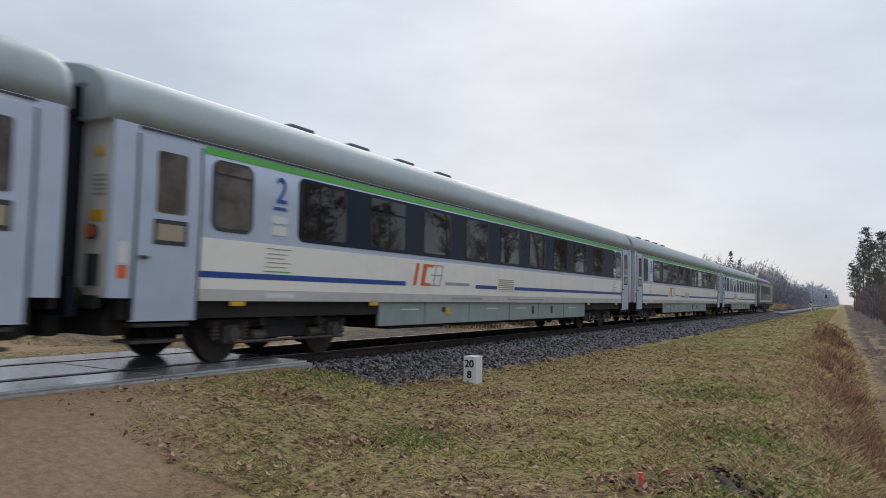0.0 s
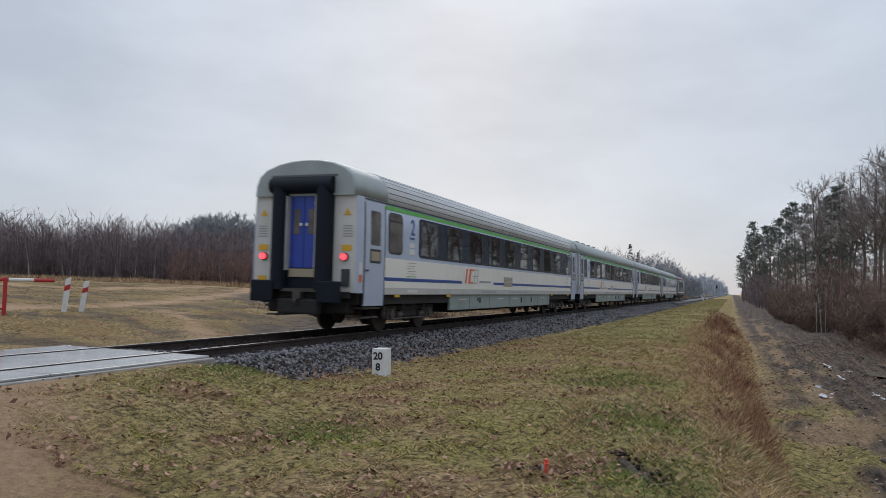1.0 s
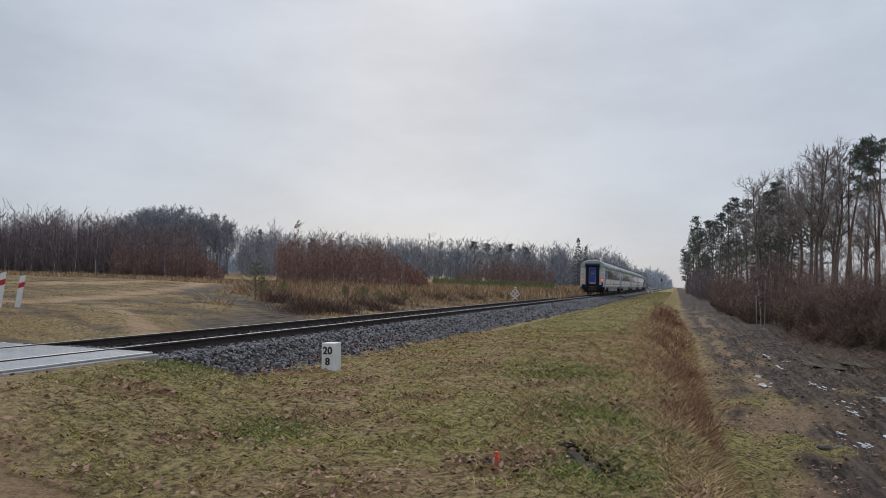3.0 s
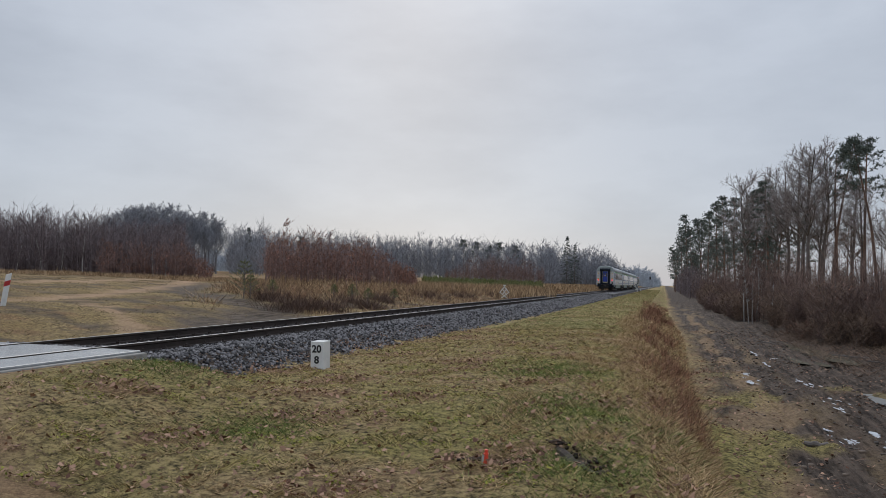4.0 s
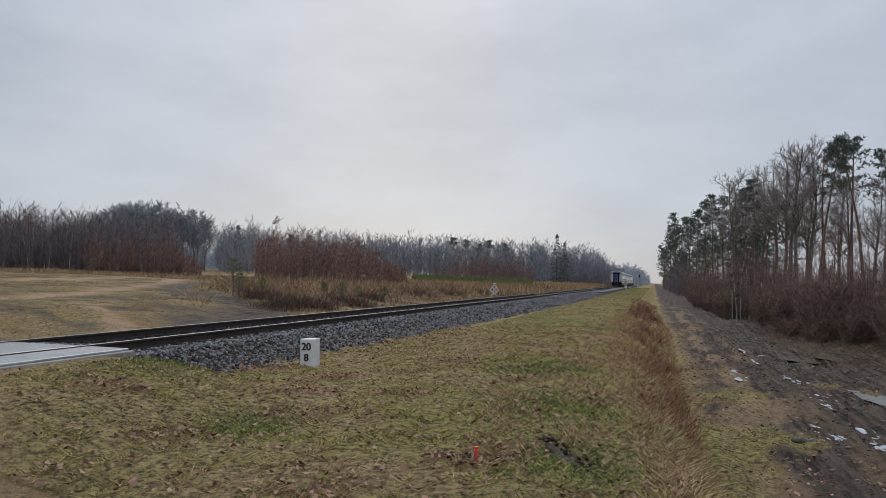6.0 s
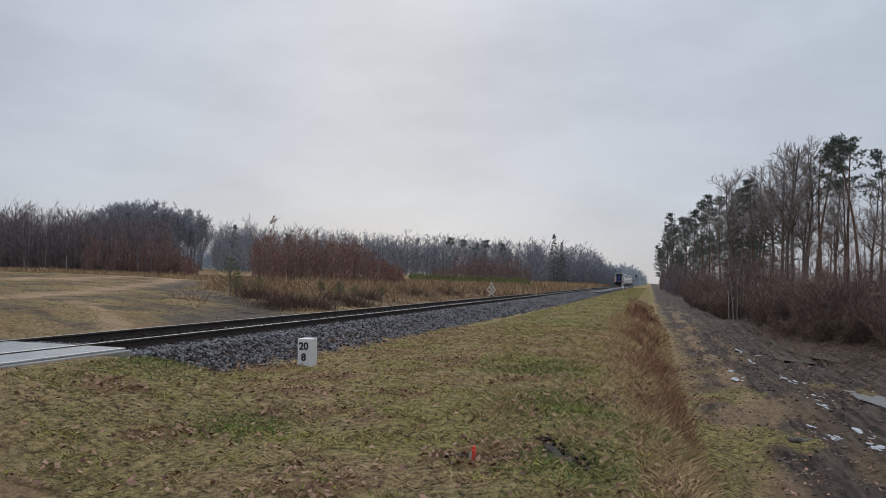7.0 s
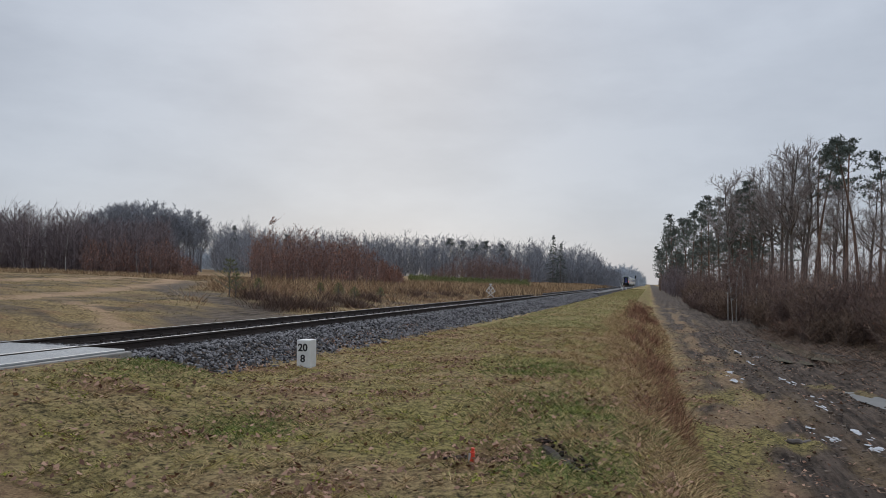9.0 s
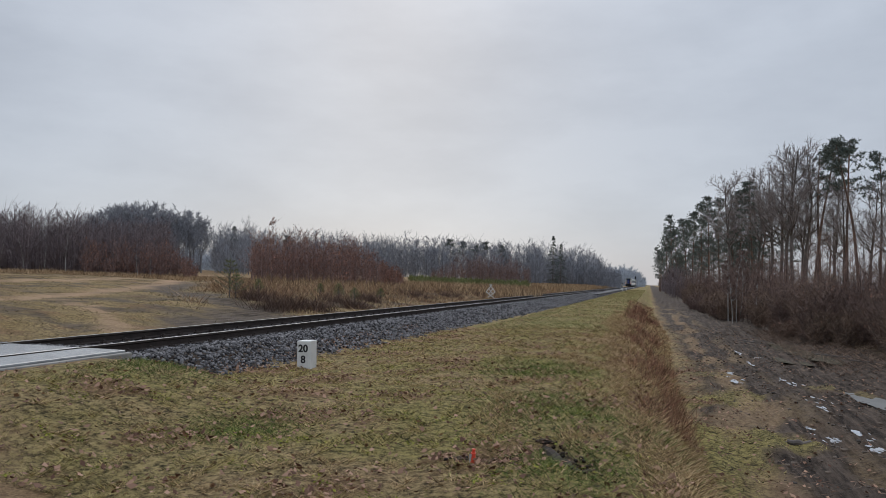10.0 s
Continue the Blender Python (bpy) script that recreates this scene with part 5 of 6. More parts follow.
# uneven, tufted growth
clump = 0.65 + 1.6 * smooth(-0.1, 0.9, wave(x, y, 33, 0.45) + 0.4 * wave(x, y, 34, 1.5))
tuft_field("lush_grass", rg, x[lush], y[lush], rg.uniform(0.03, 0.08, lush.sum()), 0.005 + 0.0006 * y[lush], rg.uniform(0.6, 2.0, lush.sum()), M_LUSH, "lush green patches of grass on the verge")
tuft_field("green_grass", rg, x[green], y[green], rg.uniform(0.01, 0.042, green.sum()) * clump[green], 0.004 + 0.00065 * y[green], rg.uniform(0.6, 2.4, green.sum()), M_BLADE, "short olive green winter grass on the verge")
tuft_field("straw_grass", rg, x[straw], y[straw], rg.uniform(0.008, 0.035, straw.sum()) * clump[straw], 0.0035 + 0.00055 * y[straw], rg.uniform(0.8, 3.4, straw.sum()), M_STRAW, "short flattened straw-coloured grass on the verge")
x, y = scatter(rg, 80000, -6.0, 0.2, 26, 230, 2.0)
keep = (x < crest(y) + 0.3) & (x > TRACK + bed_edge(y) - 0.06)
x, y = x[keep], y[keep]
half = rg.uniform(0, 1, len(x)) < 0.76 + 0.3 * wave(x, y, 41, 6)
tuft_field("far_green_grass", rg, x[half], y[half], rg.uniform(0.02, 0.07, half.sum()), 0.0009 * y[half], 1.6, M_VERGE, "olive grass of the verge farther along the track")
tuft_field("far_straw_grass", rg, x[~half], y[~half], rg.uniform(0.02, 0.07, (~half).sum()), 0.0009 * y[~half], 1.8, M_STRAW, "straw grass of the verge farther along the track")
# leaning tussocks towards the bank
n = 150
cx, cy = scatter(rg, n, -1.9, 0.0, 7.5, 34, 1.2)
cx = np.minimum(cx, crest(cy) + 0.2)
kx, ky = np.repeat(cx, 60) + rg.normal(0, 0.10, n * 60), np.repeat(cy, 60) + rg.normal(0, 0.10, n * 60)
tuft_field("grass_tussocks", rg, kx, ky, rg.uniform(0.03, 0.13, n * 60), 0.005 + 0.0005 * ky, rg.uniform(0.4, 2.0, n * 60), M_STRAW, "long bleached grass tussocks on the bank")
# bank of brambles and dead stalks
x, y = scatter(rg, 15000, -0.12, 1.0, 7.5, 75, 1.4)
x = crest(y) + x * (foot(y) - crest(y))
keep = rg.uniform(0, 1, len(x)) < 0.05 + 0.95 * smooth(-0.3, 0.6, wave(x, y, 51, 2.2) + 0.6 * wave(x, y, 52, 0.7)) * smooth(7.5, 12, y)
x, y = x[keep], y[keep]
tuft_field("bramble_bank", rg, x, y, rg.uniform(0.03, 0.30, len(x)) * np.clip(0.6 + 0.5 * wave(x, y, 53, 0.6), 0.2, 1.2), 0.0025 + 0.00045 * y, rg.uniform(0.2, 2.2, len(x)), M_BRAMBLE, "tangled red-brown bramble and dead stalks on the bank")
n = 46
cy = 9.8 + 46 * rg.uniform(0, 1, n) ** 1.3
cx = crest(cy) + rg.uniform(0.1, 0.8, n) * (foot(cy) - crest(cy))
m = 150
kx, ky = np.repeat(cx, m) + rg.normal(0, 0.13, n * m), np.repeat(cy, m) + rg.normal(0, 0.2, n * m)
tuft_field("bramble_clumps", rg, kx, ky, rg.uniform(0.1, 0.62, n * m) * np.repeat(rg.uniform(0.3, 0.9, n), m), 0.003 + 0.0004 * ky, rg.uniform(0.0, 1.2, n * m), M_BRAMBLE, "upright clumps of red-brown dead stalks on the bank")
x, y = scatter(rg, 48000, -0.4, 1.0, 4.5, 45, 1.7)
tuft_field("bank_straw", rg, crest(y) + x * (foot(y) - crest(y)), y, rg.uniform(0.015, 0.11, len(x)), 0.0035 + 0.0005 * y, rg.uniform(0.5, 2.6, len(x)), M_STRAW, "matted dry grass hanging over the bank")
# far side of the track
x, y = scatter(rg, 150000, -34, -13.1, 12, 120, 1.35)
z4 = zones(x, y)
dens = smooth(-0.2, 0.5, wave(x, y, 61, 9) + 0.5 * wave(x, y, 62, 3)) * (1 - z4[:, 2]) * (1 - 0.8 * z4[:, 3])
right_of_road = smooth(1.5, 5, off_line(x, y, LANE_A)) * smooth(0, 4, y - 1.15 * -x - 4) * smooth(1.0, 2.5, off_line(x, y, LANE_DARK))
keep = rg.uniform(0, 1, len(x)) < right_of_road * (0.25 + 0.75 * dens)
x, y = x[keep], y[keep]
tall = rg.uniform(0.10, 0.70, len(x)) * (0.5 + 0.5 * smooth(14, 19, -x)) * np.clip(0.75 + 0.5 * wave(x, y, 63, 3.0) + 0.35 * wave(x, y, 64, 1.1), 0.25, 1.5)
rusty = rg.uniform(0, 1, len(x)) < np.clip(0.30 + 0.6 * wave(x, y, 65, 3.4) + 0.3 * wave(x, y, 66, 1.0), 0.04, 0.95)
for name, sel, mat, text in (("tall_dry_grass", ~rusty, M_TALLGRASS, "tall tan dry grass along the far side of the track"), ("dead_bracken", rusty, M_BRACKEN, "brown dead bracken among tall dry grass")):
    tuft_field(name, rg, x[sel], y[sel], tall[sel], 0.006 + 0.0007 * y[sel], rg.uniform(0.2, 1.6, sel.sum()), mat, text)
x, y = scatter(rg, 150000, -60, -13.2, 9, 75, 1.5)
z4 = zones(x, y)
keep = rg.uniform(0, 1, len(x)) < (1 - z4[:, 2]) * (1 - 0.75 * z4[:, 3])
x, y = x[keep], y[keep]
tuft_field("field_grass", rg, x, y, rg.uniform(0.02, 0.10, len(x)) * np.clip(0.7 + 0.6 * wave(x, y, 67, 2.0), 0.25, 1.6), 0.005 + 0.0005 * y, rg.uniform(0.6, 2.4, len(x)), M_FIELD, "short olive and brown grass of the field")
x, y = polar(rg, 26000, 30, 62, 72, 86)
tuft_field("field_edge_grass", rg, x, y, rg.uniform(0.1, 0.45, len(x)), np.full(len(x), 0.05), 0.7, M_TALLGRASS, "pale dry grass along the thicket's edge")
x, y = polar(rg, 14000, 8, 30, 66, 112)
tuft_field("meadow_grass", rg, x, y, rg.uniform(0.3, 0.9, len(x)), np.full(len(x), 0.075), 0.5, M_TALLGRASS, "tan dry grass before the oak thicket")
x, y = scatter(rg, 26000, -30, -12.9, 115, 280, 1.3)
tuft_field("far_dry_grass", rg, x, y, rg.uniform(0.3, 0.9, len(x)), 0.0011 * y, 0.6, M_TALLGRASS, "tan dry grass along the track far off")
# dark low scrub in that grass
hx, hy, hh = [], [], []
for az, d, w, hgt in ((28.3, 32.2, 1.2, 0.9), (26.9, 33.0, 0.8, 0.8), (25.2, 33.6, 0.8, 0.8), (22.3, 37.3, 0.8, 0.95), (24.0, 38.8, 0.9, 0.6), (21.2, 43, 0.8, 0.7), (17.4, 53, 1.3, 0.8), (15.0, 60, 1.3, 0.7), (13.0, 68, 1.6, 0.8), (29.8, 36, 0.9, 0.9)):
    n = 420
    hx.append(-math.sin(radians(az)) * d + rg.normal(0, w * 0.5, n))
    hy.append(math.cos(radians(az)) * d + rg.normal(0, w * 0.5, n))
    hh.append(rg.uniform(0.2, 1.0, n) * hgt)
hx, hy, hh = map(np.concatenate, (hx, hy, hh))
tuft_field("heather", rg, hx, hy, hh, np.full(len(hx), 0.022), rg.uniform(0.3, 1.4, len(hx)), M_HEATHER, "dark brown heathery scrub among tall grass")

# fallen leaves
x, y = scatter(rg, 40000, -7.5, 1.6, 4.6, 24, 1.4)
z4 = zones(x, y)
keep = rg.uniform(0, 1, len(x)) < (0.12 + 0.88 * z4[:, 1]) * (1 - 0.75 * z4[:, 2])
x, y = x[keep], y[keep]
c = np.stack([x, y, ground_height(x, y) + rg.uniform(0.02, 0.05, len(x))], -1)
v, f = flakes(c, rg.uniform(0.02, 0.10, len(x)) * rg.uniform(0.5, 1.0, len(x)), rg, 0.6)
tagged(part("fallen_leaves", arrays("fallen_leaves", v, f), M_LEAF), "brown and tan fallen oak leaves scattered on the grass", "leaves", kind="stuff")
x, y = scatter(rg, 60000, -7.0, 0.6, 4.6, 18, 1.3)
z4 = zones(x, y)
keep = rg.uniform(0, 1, len(x)) < smooth(0.45, 1.1, wave(x, y, 71, 1.3) + 0.5 * wave(x, y, 72, 0.4)) * (1 - z4[:, 2]) * (1 - z4[:, 3]) * (x < crest(y)) * (x > TRACK + bed_edge(y) + 0.2)
x, y = x[keep], y[keep]
v, f = flakes(np.stack([x, y, ground_height(x, y) + rg.uniform(0.005, 0.03, len(x))], -1), rg.uniform(0.015, 0.04, len(x)), rg, 0.5)
tagged(part("moss", arrays("moss", v, f), M_MOSS), "yellow-green moss cushions between the grass", "moss", kind="stuff")
x, y = scatter(rg, 2600, 0.6, 7.5, 6.5, 40, 1.5)
c = np.stack([x, y, ground_height(x, y) + 0.02], -1)
v, f = flakes(c, rg.uniform(0.03, 0.09, len(x)), rg, 0.5)
tagged(part("lane_leaves", arrays("lane_leaves", v, f), M_LEAF), "sodden leaves and chips trodden into the muddy lane", "leaves", kind="stuff")
x, y = scatter(rg, 8000, 0.9, 8.5, 6.5, 45, 1.5)
tuft_field("lane_debris", rg, x, y, rg.uniform(0.01, 0.06, len(x)), 0.006 + 0.0008 * y, 3.0, M_BRUSH, "twigs and dead stalks lying in the muddy lane")
x, y = scatter(rg, 16000, 0.9, 6.0, 6.5, 30, 1.3)
z4 = zones(x, y)
keep = rg.uniform(0, 1, len(x)) < z4[:, 0]
tuft_field("lane_grass", rg, x[keep], y[keep], rg.uniform(0.01, 0.05, keep.sum()), 0.006 + 0.0006 * y[keep], rg.uniform(0.8, 3.0, keep.sum()), M_BLADE, "sparse olive grass between the ruts")

# ---------------------------------------------------------------- woods beside the lane
PINES = [pine_meshes(100 + k, 17.0, low, wide) for k, (low, wide) in enumerate(((0.60, 2.2), (0.66, 1.9), (0.45, 2.7), (0.25, 3.1)))]
BARES = [bare_tree_meshes(200 + k, 17.0, slim) for k, slim in enumerate((0.26, 0.22, 0.30, 0.2))]
# place along and across, height, which build
PINE_SPOTS = [(5.4, 189.9, 19.6, 3), (7.6, 169.8, 16.8, 3), (4.3, 215.0, 18.3, 3), (3.5, 260.0, 16.0, 3), (9.2, 149.7, 18.0, 2), (9.9, 134.6, 17.6, 3),
              (11.9, 139.5, 17.7, 2), (12.7, 104.2, 15.8, 3), (12.4, 114.3, 16.1, 2), (13.4, 99.1, 13.8, 3), (16.7, 86.4, 17.7, 1), (18.3, 90.2, 17.6, 0),
              (18.0, 77.9, 16.5, 0), (18.2, 73.8, 16.1, 1), (21.8, 82.2, 16.1, 0), (22.0, 76.9, 15.8, 1), (22.6, 71.5, 15.3, 0), (23.2, 66.0, 14.6, 1),
              (8.8, 164.8, 17.9, 2), (12.0, 124.4, 16.4, 3), (5.8, 240.0, 19.0, 3), (6.6, 205.0, 17.0, 2), (3.6, 300.0, 17.0, 3), (4.5, 345.0, 18.0, 3), (8.0, 185.0, 18.0, 2)]
BARE_SPOTS = [(11.1, 109.4, 18.6), (10.6, 115.5, 19.0), (13.6, 94.0, 17.5), (14.3, 88.9, 18.9), (14.8, 86.7, 18.6), (16.2, 89.6, 18.6), (14.2, 91.9, 18.0),
              (17.9, 83.1, 14.7), (19.3, 75.6, 13.0), (13.4, 104.1, 17.4), (13.0, 111.2, 18.5), (17.6, 78.0, 12.9), (19.2, 71.5, 12.4), (20.5, 70.0, 14.0), (17.0, 95.0, 16.0)]
rg = np.random.RandomState(8)
for k, (x, y, h, b) in enumerate(PINE_SPOTS):
    plant("pine_tree", PINES[b], M_PINEBARK, M_NEEDLE, x, y, h / 17.0, 67 * k, "tall pine with rusty trunk and ragged dark green crown" if b < 2 else "dense dark green pine at the edge of the woods", "pines by the lane", 1.0 if h < 19 else 0.9)
for k, (x, y, h) in enumerate(BARE_SPOTS):
    plant("bare_tree", BARES[k % 4], M_BARK, M_TWIG, x, y, h / 17.0, 83 * k, "tall leafless tree with fine spreading twigs", "leafless trees by the lane")
for k in range(26):
    y = 112 + 230 * (k / 26) ** 1.1 + rg.uniform(-3, 3)
    x = 6.0 + 5.5 * (1 - smooth(110, 260, y)) + rg.uniform(0, 7)
    plant("pine_tree", PINES[3], M_PINEBARK, M_NEEDLE, x, y, rg.uniform(0.55, 0.82), rg.uniform(0, 360), "dense dark green pine filling the edge of the woods", "pines by the lane")
for k in range(14):
    y = rg.uniform(95, 250)
    x = 9 + rg.uniform(6, 26) * (1 if y < 140 else 0.7)
    if k % 2:
        plant("pine_tree", PINES[k % 3], M_PINEBARK, M_NEEDLE, x, y, rg.uniform(0.68, 0.85), rg.uniform(0, 360), "pine standing deeper in the woods", "pines by the lane")
    else:
        plant("bare_tree", BARES[k % 4], M_BARK, M_TWIG, x, y, rg.uniform(0.6, 0.85), rg.uniform(0, 360), "slim leafless tree deeper in the woods", "leafless trees by the lane")
for k in range(34):
    y = rg.uniform(14, 74) if k < 28 else rg.uniform(-50, 10)
    x = max(9.0, 0.31 * y + 4.0) + rg.uniform(0, 15)
    b = PINES if k % 3 else BARES
    plant("pine_tree" if k % 3 else "bare_tree", b[k % 3], M_PINEBARK if k % 3 else M_BARK, M_NEEDLE if k % 3 else M_TWIG, x, y, rg.uniform(0.75, 0.95), rg.uniform(0, 360), "tall tree in the woods beside the lane", "trees beside the lane")

# undergrowth: brushwood along the lane, from waist-high scrub to tall saplings behind
def lane_edge(y):
    return np.interp(y, [0, 20, 24, 28, 32, 36, 46, 65, 120, 420], [7.4, 7.0, 6.8, 6.7, 6.0, 4.9, 4.3, 3.6, 3.1, 3.4])


def build_shrub(x, y, height, width, rng, mat, leafy):
    """A bare shrub: stems fanning out from one stool, with fine twigs."""
    n = int(18 + 10 * width)
    a = rng.uniform(0, 2 * math.pi, n)
    lean = rng.uniform(0.05, 0.75, n) * width
    base = np.stack([rng.normal(0, 0.18 * width, n), rng.normal(0, 0.18 * width, n), np.full(n, -0.1)], -1)
    h = height * rng.uniform(0.6, 1.05, n) * (1 - 0.18 * (lean / width) ** 2)
    mid = base + np.stack([np.cos(a) * lean * 0.35, np.sin(a) * lean * 0.35, h * 0.5], -1)
    top = base + np.stack([np.cos(a) * lean, np.sin(a) * lean, h], -1)
    r = 0.004 + 0.0022 * height
    seg = np.concatenate([np.concatenate([base, mid, np.full((n, 1), r), np.full((n, 1), r * 0.7)], 1), np.concatenate([mid, top, np.full((n, 1), r * 0.7), np.full((n, 1), 0.004)], 1)])
    ob = new("shrub")
    ob.matrix_basis = pose(x, y, float(ground_height(x, y)) - 0.03)
    tagged(ob, "bare brown shrub with a few dry leaves beside the lane" if leafy else "dense bare shrub of fine twigs beside the lane", "shrub", "shrubs by the lane")
    v, f = tubes(seg, 3)
    part("stool", arrays("stool", v, f), M_BARK, ob)
    m = 70
    k = np.repeat(np.arange(n), m)
    w = rng.uniform(0.15, 1.0, len(k))
    p = np.where(w[:, None] < 0.5, base[k] + (mid - base)[k] * (w[:, None] * 2), mid[k] + (top - mid)[k] * (w[:, None] * 2 - 1))
    q = rng.uniform(0, 2 * math.pi, len(k))
    reach = height * rng.uniform(0.08, 0.3, len(k))
    tip = p + np.stack([np.cos(q) * reach * 0.8, np.sin(q) * reach * 0.8, reach * rng.uniform(-0.1, 1.2, len(k))], -1)
    v, f = blades(p, tip, np.full(len(k), 0.007 + 0.00022 * y), rng)
    part("crown", arrays("crown", v, f), mat, ob)
    if leafy:
        j = rng.randint(0, len(k), 160)
        v, f = flakes(tip[j], rng.uniform(0.04, 0.09, len(j)), rng, 1.5)
        part("foliage", arrays("foliage", v, f), M_RUST, ob)


for k in range(95):
    y = 20 + 80 * (k / 95) ** 1.25 + rg.uniform(-1, 1)
    x = float(lane_edge(y)) + 0.8 + rg.uniform(0, 2.6)
    build_shrub(x, y, rg.uniform(1.3, 2.9) * (1.0 if x > lane_edge(y) + 1.2 else 0.75), rg.uniform(0.9, 1.7), rg, M_BRUSH if k % 3 else M_BRUSHRED, k % 4 == 0)
for k in range(30):
    y = rg.uniform(22, 40)
    build_shrub(max(float(lane_edge(y)), 6.0) + rg.uniform(1.5, 8), y, rg.uniform(1.6, 3.0), rg.uniform(1.0, 1.8), rg, M_BRUSH if k % 2 else M_BRUSHRED, k % 3 == 0)
y = 34 + 150 * rg.uniform(0, 1, 900) ** 1.2
x = lane_edge(y) + 1.8 + rg.uniform(0, 7.5, 900)
stand("sapling_belt", (x, y), rg.uniform(1.8, 4.4, 900) * (1 + 0.25 * wave(x, y, 94, 14)), rg, (M_BRUSHRED,), "brown belt of leafless saplings under the trees", twig=130, spread=0.26, twig_width=0.02, stem=0.003)
y = 16 + 60 * rg.uniform(0, 1, 500)
x = np.maximum(lane_edge(y), 7.0) + 1.5 + rg.uniform(0, 16, 500)
stand("inner_undergrowth", (x, y), rg.uniform(1.5, 3.6, 500), rg, (M_BRUSH, M_RUST), "leafless undergrowth inside the woods", twig=100, spread=0.28, twig_width=0.018, leaf=20, leaf_size=0.08)
y = rg.uniform(130, 420, 700)
x = 3.2 + 0.004 * y + np.abs(rg.normal(0, 3.0, 700))
stand("far_undergrowth", (x, y), rg.uniform(2.0, 7.0, 700), rg, (M_WOODS_DARK,), "hazy undergrowth at the far end of the lane", twig=70, spread=0.2, twig_width=0.07)
for k, (x, y, h) in enumerate(((4.6, 52, 5.2), (4.9, 50, 4.6), (5.6, 55, 5.8), (4.4, 47.5, 3.8), (6.5, 60, 6.0), (5.2, 44, 3.4))):
    plant("birch_tree", bare_tree_meshes(400 + k, h, 0.12, fine=0.02, girth=0.4), M_BIRCH, M_BRUSHRED, x + 0.4, y, 1.0, 50 * k, "slim pale birch at the edge of the brushwood", "birches by the lane")


# ---------------------------------------------------------------- puddles and lane clutter
# muddy water, its base colour lightened in place of mirrored sky
M_WATER = material("sky_lightened_muddy_water", (0.20, 0.19, 0.14), 0.12, grain=0.3, size=2, spec=0.8)


M_PALEICE = material("grey_ice_over_mud", (0.21, 0.205, 0.19), 0.35, grain=0.3, size=3)
M_ICE = material("thin_white_ice", (0.60, 0.62, 0.65), 0.3, grain=0.35, size=9)


def build_puddle(x, y, rx, ry, turn, z, seed):
    rng = np.random.RandomState(seed)
    n = 26
    bm = bmesh.new()
    vs = []
    ph = rng.uniform(0, 6.28, 3)
    for k in range(n):
        a = 2 * math.pi * k / n
        r = 1 + 0.22 * math.sin(2 * a + ph[0]) + 0.16 * math.sin(3 * a + ph[1]) + 0.1 * math.sin(5 * a + ph[2])
        vs.append(bm.verts.new((rx * r * math.cos(a), ry * r * math.sin(a), 0)))
    if rx > 0.29:
        bm.faces.new(vs)
    else:
        # broken slivers of ice along the rut
        bmesh.ops.delete(bm, geom=vs, context="VERTS")
        for k in range(9):
            cx, cy = rng.normal(0, rx * 0.75), rng.uniform(-1.35, 1.35) * ry
            sx, sy = rx * rng.uniform(0.25, 0.75), ry * rng.uniform(0.10, 0.34)
            jag = rng.uniform(0.45, 1.3, 13)
            bm.faces.new([bm.verts.new((cx + sx * jag[j] * math.cos(j * 6.2832 / 13), cy + sy * jag[j] * math.sin(j * 6.2832 / 13), 0.0015 * k)) for j in range(13)])
    ob = part("puddle", bm, M_ICE if rx < 0.29 else M_PALEICE if y < 20 else M_WATER, at=pose(x, y, z, 0, 0, turn))
    tagged(ob, "shallow pool under grey ice beside the lane" if 0.29 < rx and y < 20 else "shallow muddy puddle beside the lane" if rx > 0.29 else "narrow rut puddle under thin white ice", "water", "puddles", "structure")


for k, (x, y, rx, ry, turn) in enumerate(POOLS):
    rim = [float(ground_height(x + rx * 1.25 * math.cos(q), y + ry * 1.2 * math.sin(q))) for q in np.linspace(0, 6.28, 13)]
    build_puddle(x, y, rx * 1.25, ry * 1.2, turn, float(np.percentile(rim, 55 if y < 22 else 72)) if rx > 0.29 else min(float(np.percentile(rim, 50)), float(ground_height(x, y)) + 0.075), 500 + k)


def build_log(name, x, y, length, radius, turn, mat, label, seed, tilt=2.0):
    rng = np.random.RandomState(seed)
    bm = bmesh.new()
    rows = []
    for k in range(9):
        f = k / 8
        r = radius * (1 - 0.3 * f) * rng.uniform(0.85, 1.15)
        o = rng.normal(0, radius * 0.15, 2)
        rows.append([bm.verts.new((o[0] + r * math.cos(a), f * length - length / 2, o[1] + r * math.sin(a))) for a in np.linspace(0, 2 * math.pi, 9)[:-1]])
    for a, b in zip(rows, rows[1:]):
        for k in range(8):
            bm.faces.new((a[k], a[(k + 1) % 8], b[(k + 1) % 8], b[k]))
    bm.faces.new(rows[0][::-1])
    bm.faces.new(rows[-1])
    bmesh.ops.recalc_face_normals(bm, faces=bm.faces)
    return tagged(part(name, bm, mat, at=pose(x, y, float(ground_height(x, y)) + radius * 0.45, tilt, 0, turn)), label, "log", "logs on the ground")


for k, (x, y, l, r, t) in enumerate(((4.9, 29.5, 0.9, 0.022, 75), (6.2, 28.3, 1.4, 0.03, 60), (4.0, 34.0, 0.9, 0.025, 40), (6.6, 26.0, 1.1, 0.025, 85), (3.6, 33.0, 1.1, 0.02, -30), (2.2, 12.3, 0.35, 0.05, 80))):
    build_log("fallen_branch", x, y, l, r, t, M_BARK, "wet fallen branch lying beside the muddy lane", 600 + k)
x, y = scatter(rg, 6000, 5.0, 10.0, 24, 42)
tuft_field("brush_litter", rg, x, y, rg.uniform(0.03, 0.3, len(x)), np.full(len(x), 0.018), 2.0, M_BRUSH, "heaped twigs and dead stalks at the foot of the brushwood")



